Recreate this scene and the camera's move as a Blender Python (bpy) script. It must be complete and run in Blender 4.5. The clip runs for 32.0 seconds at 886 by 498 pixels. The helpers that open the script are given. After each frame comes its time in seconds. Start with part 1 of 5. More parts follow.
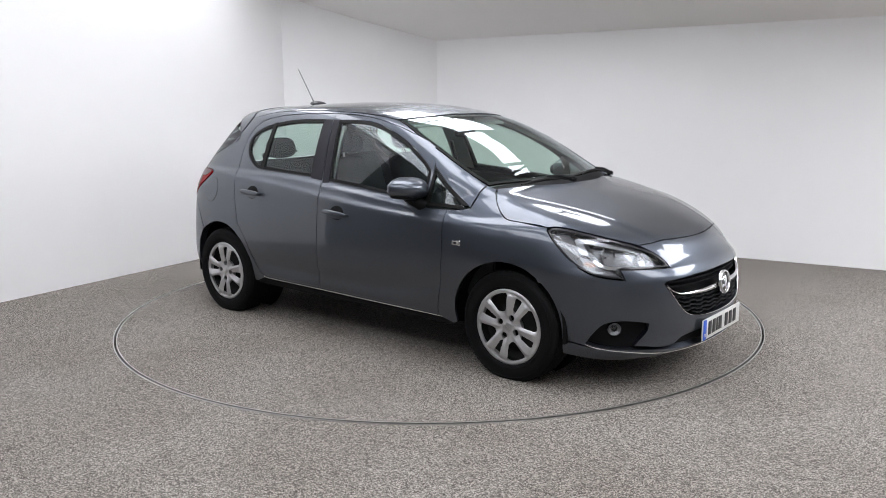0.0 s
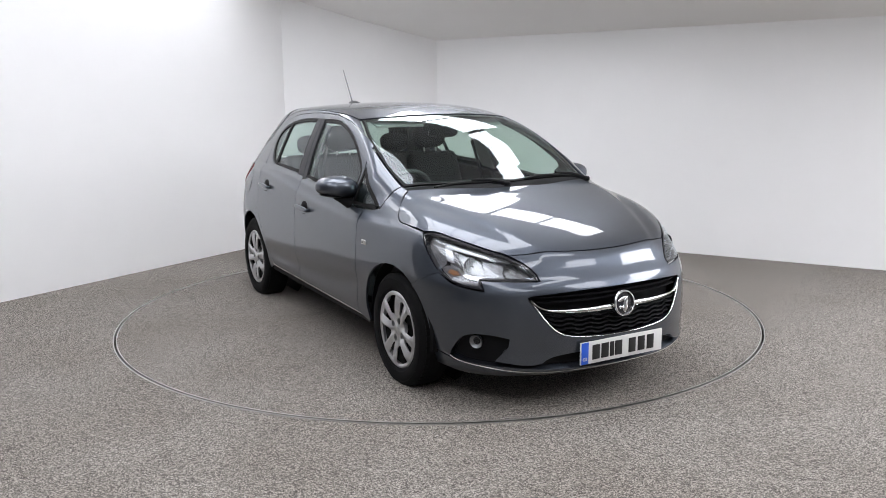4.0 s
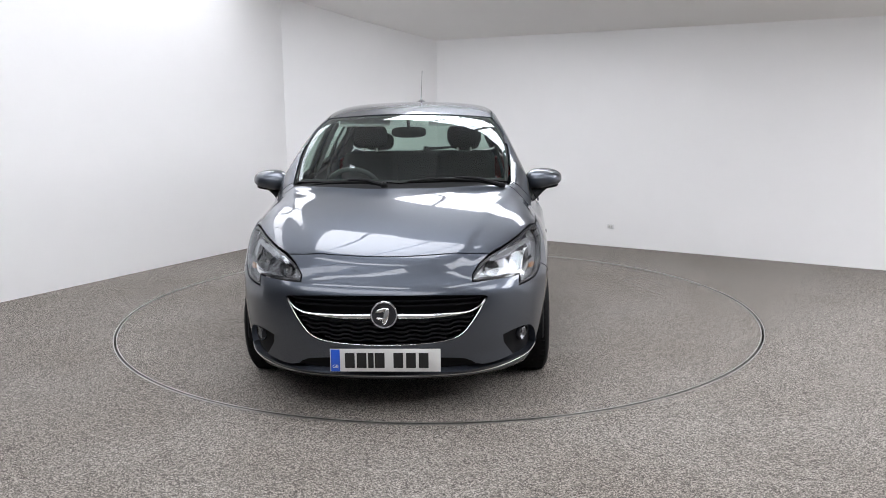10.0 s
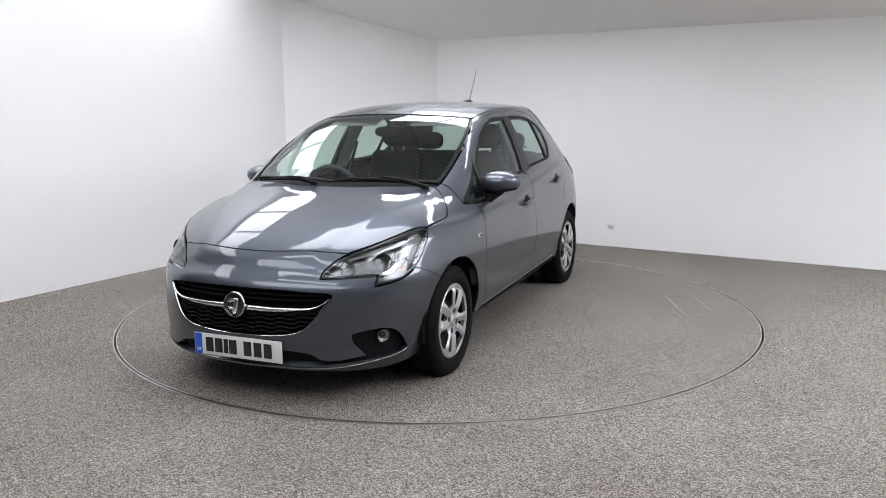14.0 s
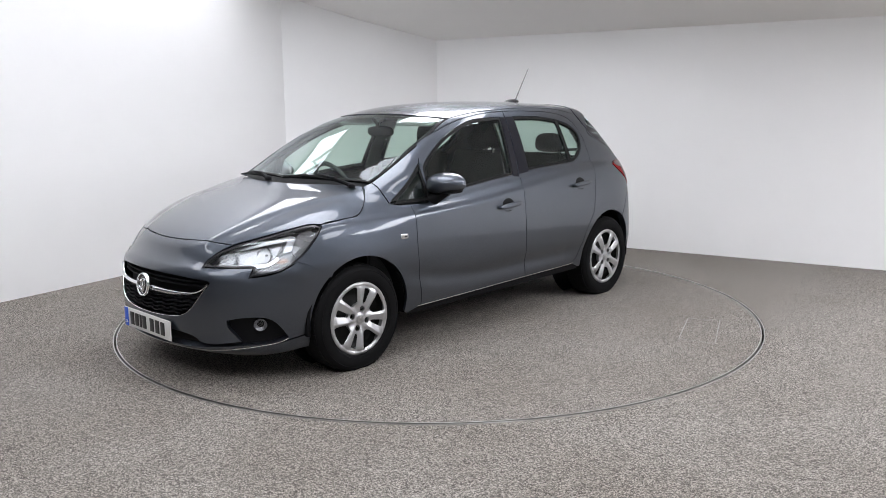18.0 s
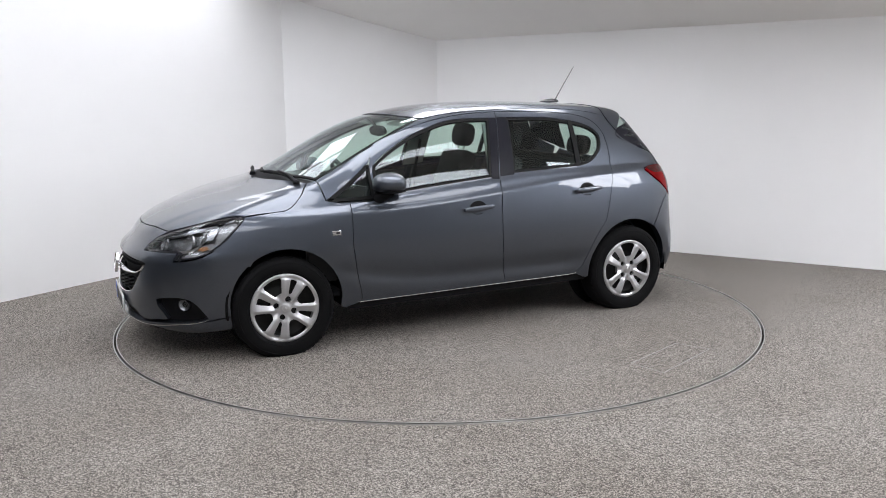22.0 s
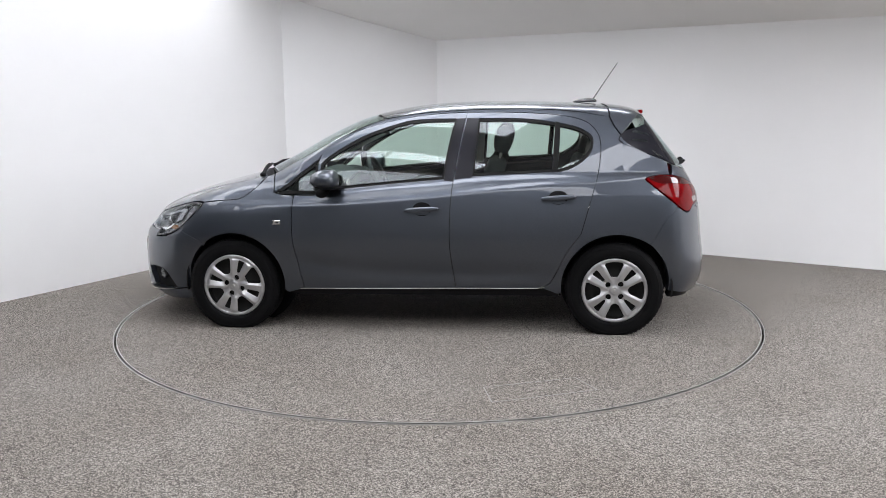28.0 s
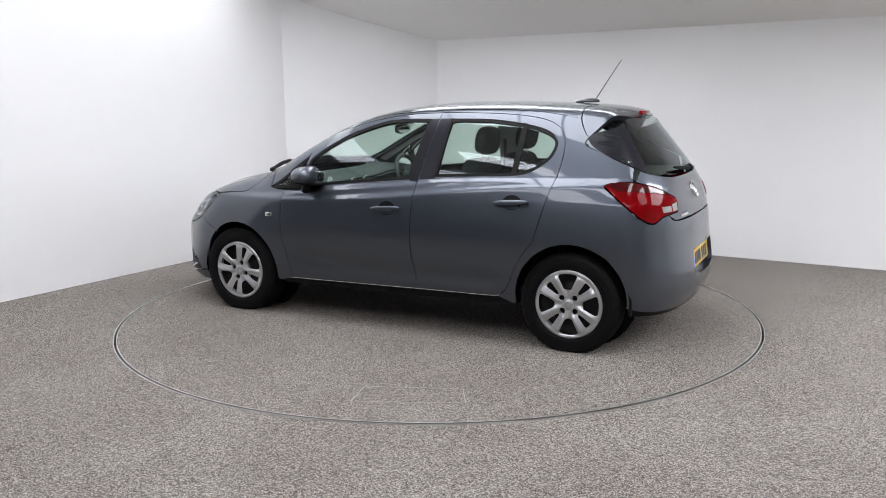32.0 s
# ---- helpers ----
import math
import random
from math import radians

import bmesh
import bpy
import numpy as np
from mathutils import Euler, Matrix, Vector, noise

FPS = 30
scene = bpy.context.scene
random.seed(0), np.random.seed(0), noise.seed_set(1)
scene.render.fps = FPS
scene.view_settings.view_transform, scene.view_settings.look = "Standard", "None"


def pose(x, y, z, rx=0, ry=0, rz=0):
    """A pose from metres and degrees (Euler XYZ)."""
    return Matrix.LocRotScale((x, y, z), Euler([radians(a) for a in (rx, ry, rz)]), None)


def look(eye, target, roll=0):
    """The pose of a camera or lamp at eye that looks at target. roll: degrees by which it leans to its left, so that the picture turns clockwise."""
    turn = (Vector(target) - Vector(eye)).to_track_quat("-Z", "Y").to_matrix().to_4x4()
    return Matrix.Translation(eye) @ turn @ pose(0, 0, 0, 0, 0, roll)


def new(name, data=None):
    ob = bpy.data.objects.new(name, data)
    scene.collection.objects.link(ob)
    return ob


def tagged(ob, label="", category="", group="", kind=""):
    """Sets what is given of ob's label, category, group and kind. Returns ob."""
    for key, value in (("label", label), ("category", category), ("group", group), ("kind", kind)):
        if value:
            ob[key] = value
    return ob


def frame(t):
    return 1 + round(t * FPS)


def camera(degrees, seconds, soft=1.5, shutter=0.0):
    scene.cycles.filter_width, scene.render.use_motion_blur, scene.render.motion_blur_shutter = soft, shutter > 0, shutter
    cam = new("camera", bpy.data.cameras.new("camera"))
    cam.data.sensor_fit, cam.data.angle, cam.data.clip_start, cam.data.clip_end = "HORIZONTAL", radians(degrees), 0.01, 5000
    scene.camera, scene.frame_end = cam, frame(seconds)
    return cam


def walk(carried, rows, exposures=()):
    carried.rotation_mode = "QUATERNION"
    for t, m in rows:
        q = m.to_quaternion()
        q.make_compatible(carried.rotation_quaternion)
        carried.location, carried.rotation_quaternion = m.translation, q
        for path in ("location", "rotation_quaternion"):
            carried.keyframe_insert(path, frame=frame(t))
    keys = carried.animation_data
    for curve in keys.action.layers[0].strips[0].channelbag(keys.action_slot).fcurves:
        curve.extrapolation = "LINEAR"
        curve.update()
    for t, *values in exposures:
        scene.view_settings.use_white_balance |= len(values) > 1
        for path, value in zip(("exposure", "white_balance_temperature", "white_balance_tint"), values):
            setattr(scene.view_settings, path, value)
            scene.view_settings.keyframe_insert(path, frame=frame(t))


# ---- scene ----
# ---- camera: it stands still on a tripod ----
cam = camera(56.5, 32.0, soft=.75)
EYE = Vector((0, -5.905, 1.498))
AIM = Vector((.00526, .9842, -.17695))
CAM = look(EYE, EYE + AIM, -.554)
walk(cam, [(0, CAM), (32, CAM)], exposures=[(0, 0.06), (32, 0.06)])

# the turntable turns evenly; the car stands a little off its centre
TURN_0, TURN_RATE, CAR_OFF = -39.95, -5.2275, (.056, -.174)


def turned(t):
    return pose(0, 0, 0, 0, 0, TURN_0 + TURN_RATE * t)


def car_pose(t):
    return turned(t) @ pose(CAR_OFF[0], CAR_OFF[1], 0)

# ---- light: luminous panels in the ceiling; a faint even glow stands for the hall beyond ----
world = bpy.data.worlds.new("world")
scene.world = world
world.use_nodes = True
world.node_tree.nodes["Background"].inputs[0].default_value = (1, .98, .95, 1)
world.node_tree.nodes["Background"].inputs[1].default_value = .02
# ---- materials ----

def material(name, color=(.5, .5, .5), rough=.5, metal=0.0, coat=0.0, spec=.5, grain=0.0, scale=60.0, bump=0.0, wear=0.0, coat_rough=.02):
    """A Principled material; grain varies the colour at a fine scale, wear the roughness at a coarse one, bump gives relief."""
    m = bpy.data.materials.new(name)
    m.use_nodes = True
    n, l = m.node_tree.nodes, m.node_tree.links
    b = n["Principled BSDF"]
    b.inputs["Base Color"].default_value = (*color, 1)
    b.inputs["Roughness"].default_value = rough
    b.inputs["Metallic"].default_value = metal
    b.inputs["Specular IOR Level"].default_value = spec
    b.inputs["Coat Weight"].default_value = coat
    b.inputs["Coat Roughness"].default_value = coat_rough
    b.inputs["Coat IOR"].default_value = 1.5
    co = n.new("ShaderNodeTexCoord")
    fine = n.new("ShaderNodeTexNoise")
    fine.inputs["Scale"].default_value = scale
    fine.inputs["Detail"].default_value = 4
    l.new(co.outputs["Object"], fine.inputs["Vector"])
    if grain:
        mix = n.new("ShaderNodeMix")
        mix.data_type = "RGBA"
        mix.inputs[6].default_value = (*[c * (1 - grain) for c in color], 1)
        mix.inputs[7].default_value = (*[min(1, c * (1 + grain)) for c in color], 1)
        l.new(fine.outputs["Fac"], mix.inputs[0])
        l.new(mix.outputs[2], b.inputs["Base Color"])
    if bump:
        bp = n.new("ShaderNodeBump")
        bp.inputs["Strength"].default_value = bump
        bp.inputs["Distance"].default_value = .002
        l.new(fine.outputs["Fac"], bp.inputs["Height"])
        l.new(bp.outputs["Normal"], b.inputs["Normal"])
    if wear:
        big = n.new("ShaderNodeTexNoise")
        big.inputs["Scale"].default_value = 3.5
        big.inputs["Detail"].default_value = 5
        l.new(co.outputs["Object"], big.inputs["Vector"])
        rg = n.new("ShaderNodeMapRange")
        rg.inputs["To Min"].default_value = max(0, rough - wear)
        rg.inputs["To Max"].default_value = min(1, rough + wear)
        l.new(big.outputs["Fac"], rg.inputs["Value"])
        l.new(rg.outputs[0], b.inputs["Roughness"])
    return m


def glass_material(name, tint, gloss=.05):
    """A thin pane: tinted see-through with a mirror-like sheen that grows at a slant."""
    m = bpy.data.materials.new(name)
    m.use_nodes = True
    n, l = m.node_tree.nodes, m.node_tree.links
    n.remove(n["Principled BSDF"])
    tr, gl, mix = n.new("ShaderNodeBsdfTransparent"), n.new("ShaderNodeBsdfGlossy"), n.new("ShaderNodeMixShader")
    tr.inputs["Color"].default_value = (*tint, 1)
    gl.inputs["Roughness"].default_value = .0
    gl.inputs["Color"].default_value = (.92, .97, 1, 1)
    fr = n.new("ShaderNodeLayerWeight")
    pw = n.new("ShaderNodeMath")
    pw.operation = "POWER"
    pw.inputs[1].default_value = 5
    ad = n.new("ShaderNodeMath")
    ad.operation = "MULTIPLY_ADD"
    ad.inputs[1].default_value = .9
    ad.inputs[2].default_value = .05 + gloss
    l.new(fr.outputs["Facing"], pw.inputs[0])
    l.new(pw.outputs[0], ad.inputs[0])
    l.new(ad.outputs[0], mix.inputs[0])
    l.new(tr.outputs[0], mix.inputs[1])
    l.new(gl.outputs[0], mix.inputs[2])
    l.new(mix.outputs[0], n["Material Output"].inputs["Surface"])
    return m


def paint_material():
    """Metallic grey car paint: fine flakes under a clear coat."""
    m = material("metallic_grey_paint", (.08, .09, .108), .43, 1.0, 1.0, .5, .0, coat_rough=.012)
    n, l = m.node_tree.nodes, m.node_tree.links
    b = n["Principled BSDF"]
    co = n.new("ShaderNodeTexCoord")
    vo = n.new("ShaderNodeTexVoronoi")
    vo.inputs["Scale"].default_value = 900
    l.new(co.outputs["Object"], vo.inputs["Vector"])
    mix = n.new("ShaderNodeMix")
    mix.data_type = "RGBA"
    mix.inputs[6].default_value = (.064, .073, .090, 1)
    mix.inputs[7].default_value = (.100, .114, .140, 1)
    sp = n.new("ShaderNodeSeparateColor")
    l.new(vo.outputs["Color"], sp.inputs[0])
    l.new(sp.outputs[0], mix.inputs[0])
    l.new(mix.outputs[2], b.inputs["Base Color"])
    return m


def carpet_material():
    """Short-pile flecked floor covering: light, mid and dark grains, with faint soiling."""
    m = material("flecked_grey_floor_covering", (.3, .28, .25), .9, spec=.15)
    n, l = m.node_tree.nodes, m.node_tree.links
    b = n["Principled BSDF"]
    co = n.new("ShaderNodeTexCoord")
    f3 = n.new("ShaderNodeTexNoise")
    f3.inputs["Scale"].default_value = 1.1
    f3.inputs["Detail"].default_value = 6
    l.new(co.outputs["Object"], f3.inputs["Vector"])
    grains = []
    for s in (285, 165):
        v = n.new("ShaderNodeTexVoronoi")
        v.inputs["Scale"].default_value = s
        l.new(co.outputs["Object"], v.inputs["Vector"])
        sp = n.new("ShaderNodeSeparateColor")
        l.new(v.outputs["Color"], sp.inputs[0])
        grains.append(sp.outputs[0])
    ramp = n.new("ShaderNodeValToRGB")
    el = ramp.color_ramp.elements
    el[0].position, el[0].color = .21, (.047, .042, .036, 1)
    el[1].position, el[1].color = .81, (.445, .412, .374, 1)
    e = el.new(.5)
    e.color = (.168, .154, .138, 1)
    av = n.new("ShaderNodeMix")
    av.inputs[0].default_value = .38
    l.new(grains[0], av.inputs[2])
    l.new(grains[1], av.inputs[3])
    l.new(av.outputs[0], ramp.inputs[0])
    soil = n.new("ShaderNodeMix")
    soil.data_type, soil.blend_type = "RGBA", "MULTIPLY"
    soil.inputs[0].default_value = 1
    rg = n.new("ShaderNodeValToRGB")
    rg.color_ramp.elements[0].position, rg.color_ramp.elements[0].color = .32, (.84, .82, .80, 1)
    rg.color_ramp.elements[1].position, rg.color_ramp.elements[1].color = .62, (1, 1, 1, 1)
    l.new(f3.outputs["Fac"], rg.inputs[0])
    l.new(ramp.outputs[0], soil.inputs[6])
    l.new(rg.outputs[0], soil.inputs[7])
    l.new(soil.outputs[2], b.inputs["Base Color"])
    bp = n.new("ShaderNodeBump")
    bp.inputs["Strength"].default_value = .5
    bp.inputs["Distance"].default_value = .003
    l.new(av.outputs[0], bp.inputs["Height"])
    l.new(bp.outputs["Normal"], b.inputs["Normal"])
    return m


def light_material(name, color, strength):
    m = bpy.data.materials.new(name)
    m.use_nodes = True
    b = m.node_tree.nodes["Principled BSDF"]
    b.inputs["Base Color"].default_value = (.8, .8, .8, 1)
    b.inputs["Emission Color"].default_value = (*color, 1)
    b.inputs["Emission Strength"].default_value = strength
    return m


PAINT = paint_material()
CARPET = carpet_material()
WALL = material("white_matt_wall_paint", (.865, .862, .86), .75, spec=.25, grain=.015, scale=4, bump=.05, wear=.08)
# for an unseen wall added to darken the car's left-hand reflections
DARK_WALL = material("dark_grey_unseen_wall", (.10, .10, .105), .9, spec=.1, grain=.1, scale=6)
# for unseen walls behind the camera, grey to keep door reflections dim
GREY_WALL = material("mid_grey_unseen_wall", (.34, .34, .34), .85, spec=.15, grain=.04, scale=5)
CEILING = material("white_matt_ceiling_paint", (.885, .875, .86), .85, spec=.2, grain=.015, scale=5)
GLASS = glass_material("green_tinted_window_glass", (.74, .86, .80), .015)
DARK_GLASS = glass_material("tinted_rear_glass", (.60, .70, .65), .02)
LENS = glass_material("clear_lamp_lens", (.95, .96, .97), .01)
BLACK = material("satin_black_plastic", (.006, .006, .007), .6, spec=.12, grain=.25, scale=300, bump=.08, wear=.1)
GLOSS_BLACK = material("gloss_black_trim", (.02, .02, .024), .22, coat=.3, wear=.05)
PILLAR = material("satin_dark_pillar_film", (.016, .016, .021), .25, spec=.16, grain=.1, scale=200, wear=.06)
RUBBER = material("tyre_rubber", (.004, .004, .0045), .7, spec=.14, grain=.3, scale=120, bump=.25, wear=.12)
SEAL = material("black_rubber_seal", (.007, .007, .007), .55, spec=.15, wear=.1)
CHROME = material("bright_chrome", (.78, .79, .80), .08, 1.0, wear=.04)
SILVER = material("silver_wheel_paint", (.50, .50, .51), .34, .7, .3, grain=.05, scale=400, wear=.06)
STEEL = material("dark_steel", (.014, .0135, .013), .6, .3, grain=.4, scale=40, wear=.15)
FABRIC = material("charcoal_seat_fabric", (.022, .023, .025), .95, spec=.1, grain=.3, scale=120, bump=.08)
TRIM = material("dark_grey_cabin_plastic", (.035, .037, .04), .6, grain=.15, scale=120, bump=.04, wear=.08)
PALE = material("pale_grey_headlining", (.50, .52, .50), .95, spec=.1, grain=.05, scale=400)
RED = material("red_lamp_lens", (.17, .0015, .003), .05, 0, 0, spec=.14, grain=.6, scale=9)
DARK_RED = material("dark_red_lamp_lens", (.055, .001, .002), .05, 0, .6, spec=.3, grain=.4, scale=12)
SMOKE = material("smoked_clear_lens", (.30, .29, .28), .15, 0, 1.0, grain=.2, scale=60)
HOUSING = material("grey_lamp_housing", (.36, .36, .38), .3, .85, grain=.3, scale=60, wear=.1)
BROW = material("bright_lamp_brow", (.36, .37, .39), .2, .8, grain=.05, scale=60)
REFLECTOR = material("faceted_silver_reflector", (.27, .275, .285), .24, 1.0, grain=.6, scale=75, bump=1.0, wear=.08)
LAMP_GREY = material("smoky_grey_lamp_lining", (.20, .20, .21), .25, .5, grain=.5, scale=22, bump=.3, wear=.1)
ROD = material("grey_aerial_coating", (.16, .16, .165), .4, spec=.4, grain=.1, scale=200)
AMBER = material("amber_reflector", (.30, .14, .06), .2, 0, .8, grain=.1, scale=60)
PLATE_WHITE = material("white_reflective_plate", (.72, .72, .70), .35, coat=.3, grain=.03, scale=30)
PLATE_YELLOW = material("yellow_reflective_plate", (.72, .46, .05), .35, coat=.3, grain=.03, scale=30)
PLATE_BLUE = material("blue_plate_band", (.015, .10, .62), .35, coat=.3, grain=.03, scale=30)
INK = material("black_plate_bars", (.012, .012, .012), .4, grain=.1, scale=50)
METAL = material("brushed_aluminium_edge", (.55, .54, .52), .35, .9, grain=.1, scale=90, wear=.1)
TAPE = material("pale_floor_tape", (.285, .272, .255), .6, grain=.45, scale=40)
SOCKET = material("white_socket_plastic", (.70, .70, .70), .35, grain=.03, scale=40)
PANEL_LIGHT = light_material("white_light_diffuser", (.95, .965, 1.03), 6.8)
PANEL_SOFT = light_material("softer_white_light_diffuser", (.95, .965, 1.03), 4.4)
PANEL_SIDE = light_material("even_white_light_diffuser", (.95, .965, 1.03), 5.2)
PANEL_STRONG = light_material("strong_white_light_diffuser", (.95, .965, 1.03), 10.0)
PANEL_END = light_material("medium_white_light_diffuser", (.95, .965, 1.03), 12.0)

# ---- the car's outer skin: one surface from which all panels are cut ----
# car space: x forward, y left, z up, origin on the ground midway between the axles

def table(pts, lo, hi, n=700):
    """A smooth monotone-ish curve through control points, as a dense table."""
    xs = np.array([p[0] for p in pts], float)
    ys = np.array([p[1] for p in pts], float)
    h = np.diff(xs)
    s = np.diff(ys) / h
    m = np.empty(len(xs))
    m[1:-1] = (s[:-1] * h[1:] + s[1:] * h[:-1]) / (h[1:] + h[:-1])
    m[0], m[-1] = s[0], s[-1]
    g = np.linspace(lo, hi, n)
    c = np.clip(g, xs[0], xs[-1])
    i = np.clip(np.searchsorted(xs, c) - 1, 0, len(h) - 1)
    u = (c - xs[i]) / h[i]
    v = ((1 + 2 * u) * (1 - u) ** 2 * ys[i] + u * (1 - u) ** 2 * h[i] * m[i]
         + u * u * (3 - 2 * u) * ys[i + 1] + u * u * (u - 1) * h[i] * m[i + 1])
    v = v + (g - c) * np.where(g < xs[0], m[0], m[-1])
    return g, v


CABIN = table([(-2.2, 1.41), (-1.46, 1.451), (-1.28, 1.467), (-1.04, 1.482), (-.75, 1.492), (-.43, 1.495), (-.15, 1.487), (.06, 1.470),
               (.27, 1.434), (.48, 1.380), (.70, 1.284), (.92, 1.164), (1.20, 1.010), (1.4, .90)], -2.4, 2.6)
HOOD = table([(.5, 1.06), (.9, 1.035), (1.12, 1.008), (1.40, .960), (1.6, .911), (1.80, .846), (1.95, .784), (2.05, .726), (2.15, .640)], -2.4, 2.8)
BELT = table([(-1.35, 1.045), (-.8, 1.036), (-.33, 1.013), (-.16, .994), (.15, .967), (.45, .938), (.65, .916), (.9, .885), (1.2, .86)], -2.4, 2.4)
WIDE = table([(.10, .75), (.2, .796), (.3, .826), (.45, .854), (.6, .866), (.68, .863), (.76, .854), (.865, .833), (.93, .8143), (.99, .7937), (1.045, .7732),
              (1.1, .7513), (1.17, .7213), (1.25, .684), (1.32, .6488), (1.38, .6167), (1.5, .547)], 0, 1.8)
CREASE = table([(-1.6, 1.0), (-1.3, .995), (-.93, .977), (-.57, .948), (-.2, .909), (.14, .875), (.74, .84), (1.2, .845)], -2.4, 2.4)
TAPER = table([(-2.1, .86), (-1.9, .905), (-1.7, .945), (-1.4, .978), (-1.0, .993), (-.4, 1.0), (.4, 1.0), (1.0, .995), (1.3, .976), (1.6, .942),
               (1.9, .886), (2.2, .82)], -2.4, 2.4)
NARROW = table([(-2.1, .17), (-1.7, .12), (-1.3, .06), (-.9, .02), (-.4, 0), (.4, 0), (1.2, .03)], -2.4, 2.4)
NOSE = table([(.08, -.30), (.13, -.17), (.175, -.06), (.21, -.015), (.30, .0), (.45, .004), (.55, -.004), (.60, -.011), (.622, -.020), (.66, -.054), (.70, -.084), (.78, -.148), (.9, -.30)], 0, 1.6)
TAIL = table([(.08, .22), (.18, .13), (.26, .06), (.36, .022), (.45, .022), (.52, .030), (.60, .042), (.8, .064), (.90, .085), (1.0, .135), (1.07, .185),
              (1.2, .29), (1.32, .385), (1.42, .458), (1.55, .56)], 0, 1.8)


def pick(tab, q):
    return np.interp(q, tab[0], tab[1])


def smax(a, b, k):
    return .5 * (a + b + np.sqrt((a - b) ** 2 + k * k))


def skin(p):
    """Below zero inside the body, above zero outside."""
    x, y, z = p[..., 0], np.abs(p[..., 1]), p[..., 2]
    cabin = z - (pick(CABIN, x + .22 * y * y) - .10 * y * y)
    hood = z - (pick(HOOD, x + .17 * y * y) - .020 * y * y - .006)
    top = -smax(-cabin, -hood, .03)
    up = np.clip((z - .9) / .5, 0, 1)
    # the shoulder crease climbs towards the tail lamps
    drop = pick(CREASE, x) - z
    wide = pick(WIDE, z) * pick(TAPER, x) - pick(NARROW, x) * up
    wide = wide + .014 * np.clip((x + 1.62) / .5, 0, 1) * np.exp(-np.maximum(drop, 0) / .11) / (1 + np.exp(-np.clip(drop + .010, -.2, .2) / .008))
    # a rounded shoulder right under the side windows
    roll = np.clip((z - pick(BELT, x)) / .034 + 1, 0, 1)
    wide = wide - .013 * roll * roll * (3 - 2 * roll) * np.clip((1.25 - x) / .4, 0, 1) * np.clip((x + 1.7) / .4, 0, 1)
    # the front wing leans in above its wheel arch
    wide = wide - .034 * np.clip((z - .64) / .30, 0, 1.2) ** 1.4 * np.clip((x - .80) / .40, 0, 1)
    lean = np.clip((z - .775) / .14, 0, 1.4)
    wide = wide - .034 * lean ** 1.6 * np.clip((x - .78) / .34, 0, 1)
    # a scooped lower door
    low = .40 + .12 * np.clip((x - .1) / .9, 0, 1) ** 2
    doors = np.clip((1.0 - x) / .3, 0, 1) * np.clip((x + 1.0) / .3, 0, 1)
    wide = wide - .016 * doors * np.exp(-((z - low) / .055) ** 2)
    side = y - wide
    hollow = .006 * np.exp(-((z - .700 + .22 * y * y) / .028) ** 2)     # shallow hollow between bonnet edge and grille
    front = x - (2.108 - .28 * y ** 2 - .66 * y ** 4 + pick(NOSE, z) - hollow)
    dent = .034 * np.exp(-((z - .93) / .11) ** 2) * np.clip(1 - (y / .5) ** 2, 0, 1)     # tailgate set in between the lamps
    rear = -1.932 + .12 * y ** 2 + .37 * y ** 4 + pick(TAIL, z) + dent - x
    # the raised middle of the bonnet: its edges run forward and meet in an arc below the shut line
    edge = np.maximum(y - (.58 - (x - 1.34) * .37), x - (2.0 - .6 * y * y))
    dome = .009 / (1 + np.exp(np.clip(edge / .011, -30, 30))) * np.clip((x - 1.0) / .15, 0, 1) * np.clip((z - .55) / .1, 0, 1)
    return smax(smax(side, top, .05), smax(front * .85, rear * .85, .02), .06) - dome


def cast(start, way, reach=2.6, steps=90):
    """The outermost meeting of the rays start + s * way (way points inwards) with the skin."""
    start, way = np.asarray(start, float), np.asarray(way, float)
    s = np.linspace(0, reach, steps)
    v = skin(start[:, None, :] + s[None, :, None] * way[:, None, :]) < 0
    i = np.argmax(v, 1)
    i = np.where(v.any(1), i, steps // 2)
    lo, hi = s[np.maximum(i - 1, 0)], s[i]
    for _ in range(22):
        mid = (lo + hi) / 2
        inside = skin(start + mid[:, None] * way) < 0
        hi, lo = np.where(inside, mid, hi), np.where(inside, lo, mid)
    return start + hi[:, None] * way


def normal(p):
    e = 2e-3
    n = np.stack([skin(p + d) - skin(p - d) for d in np.eye(3) * e], -1)
    return n / np.linalg.norm(n, axis=-1, keepdims=True)


AXIS, FRONT_X, REAR_X = .62, 1.0, -1.0


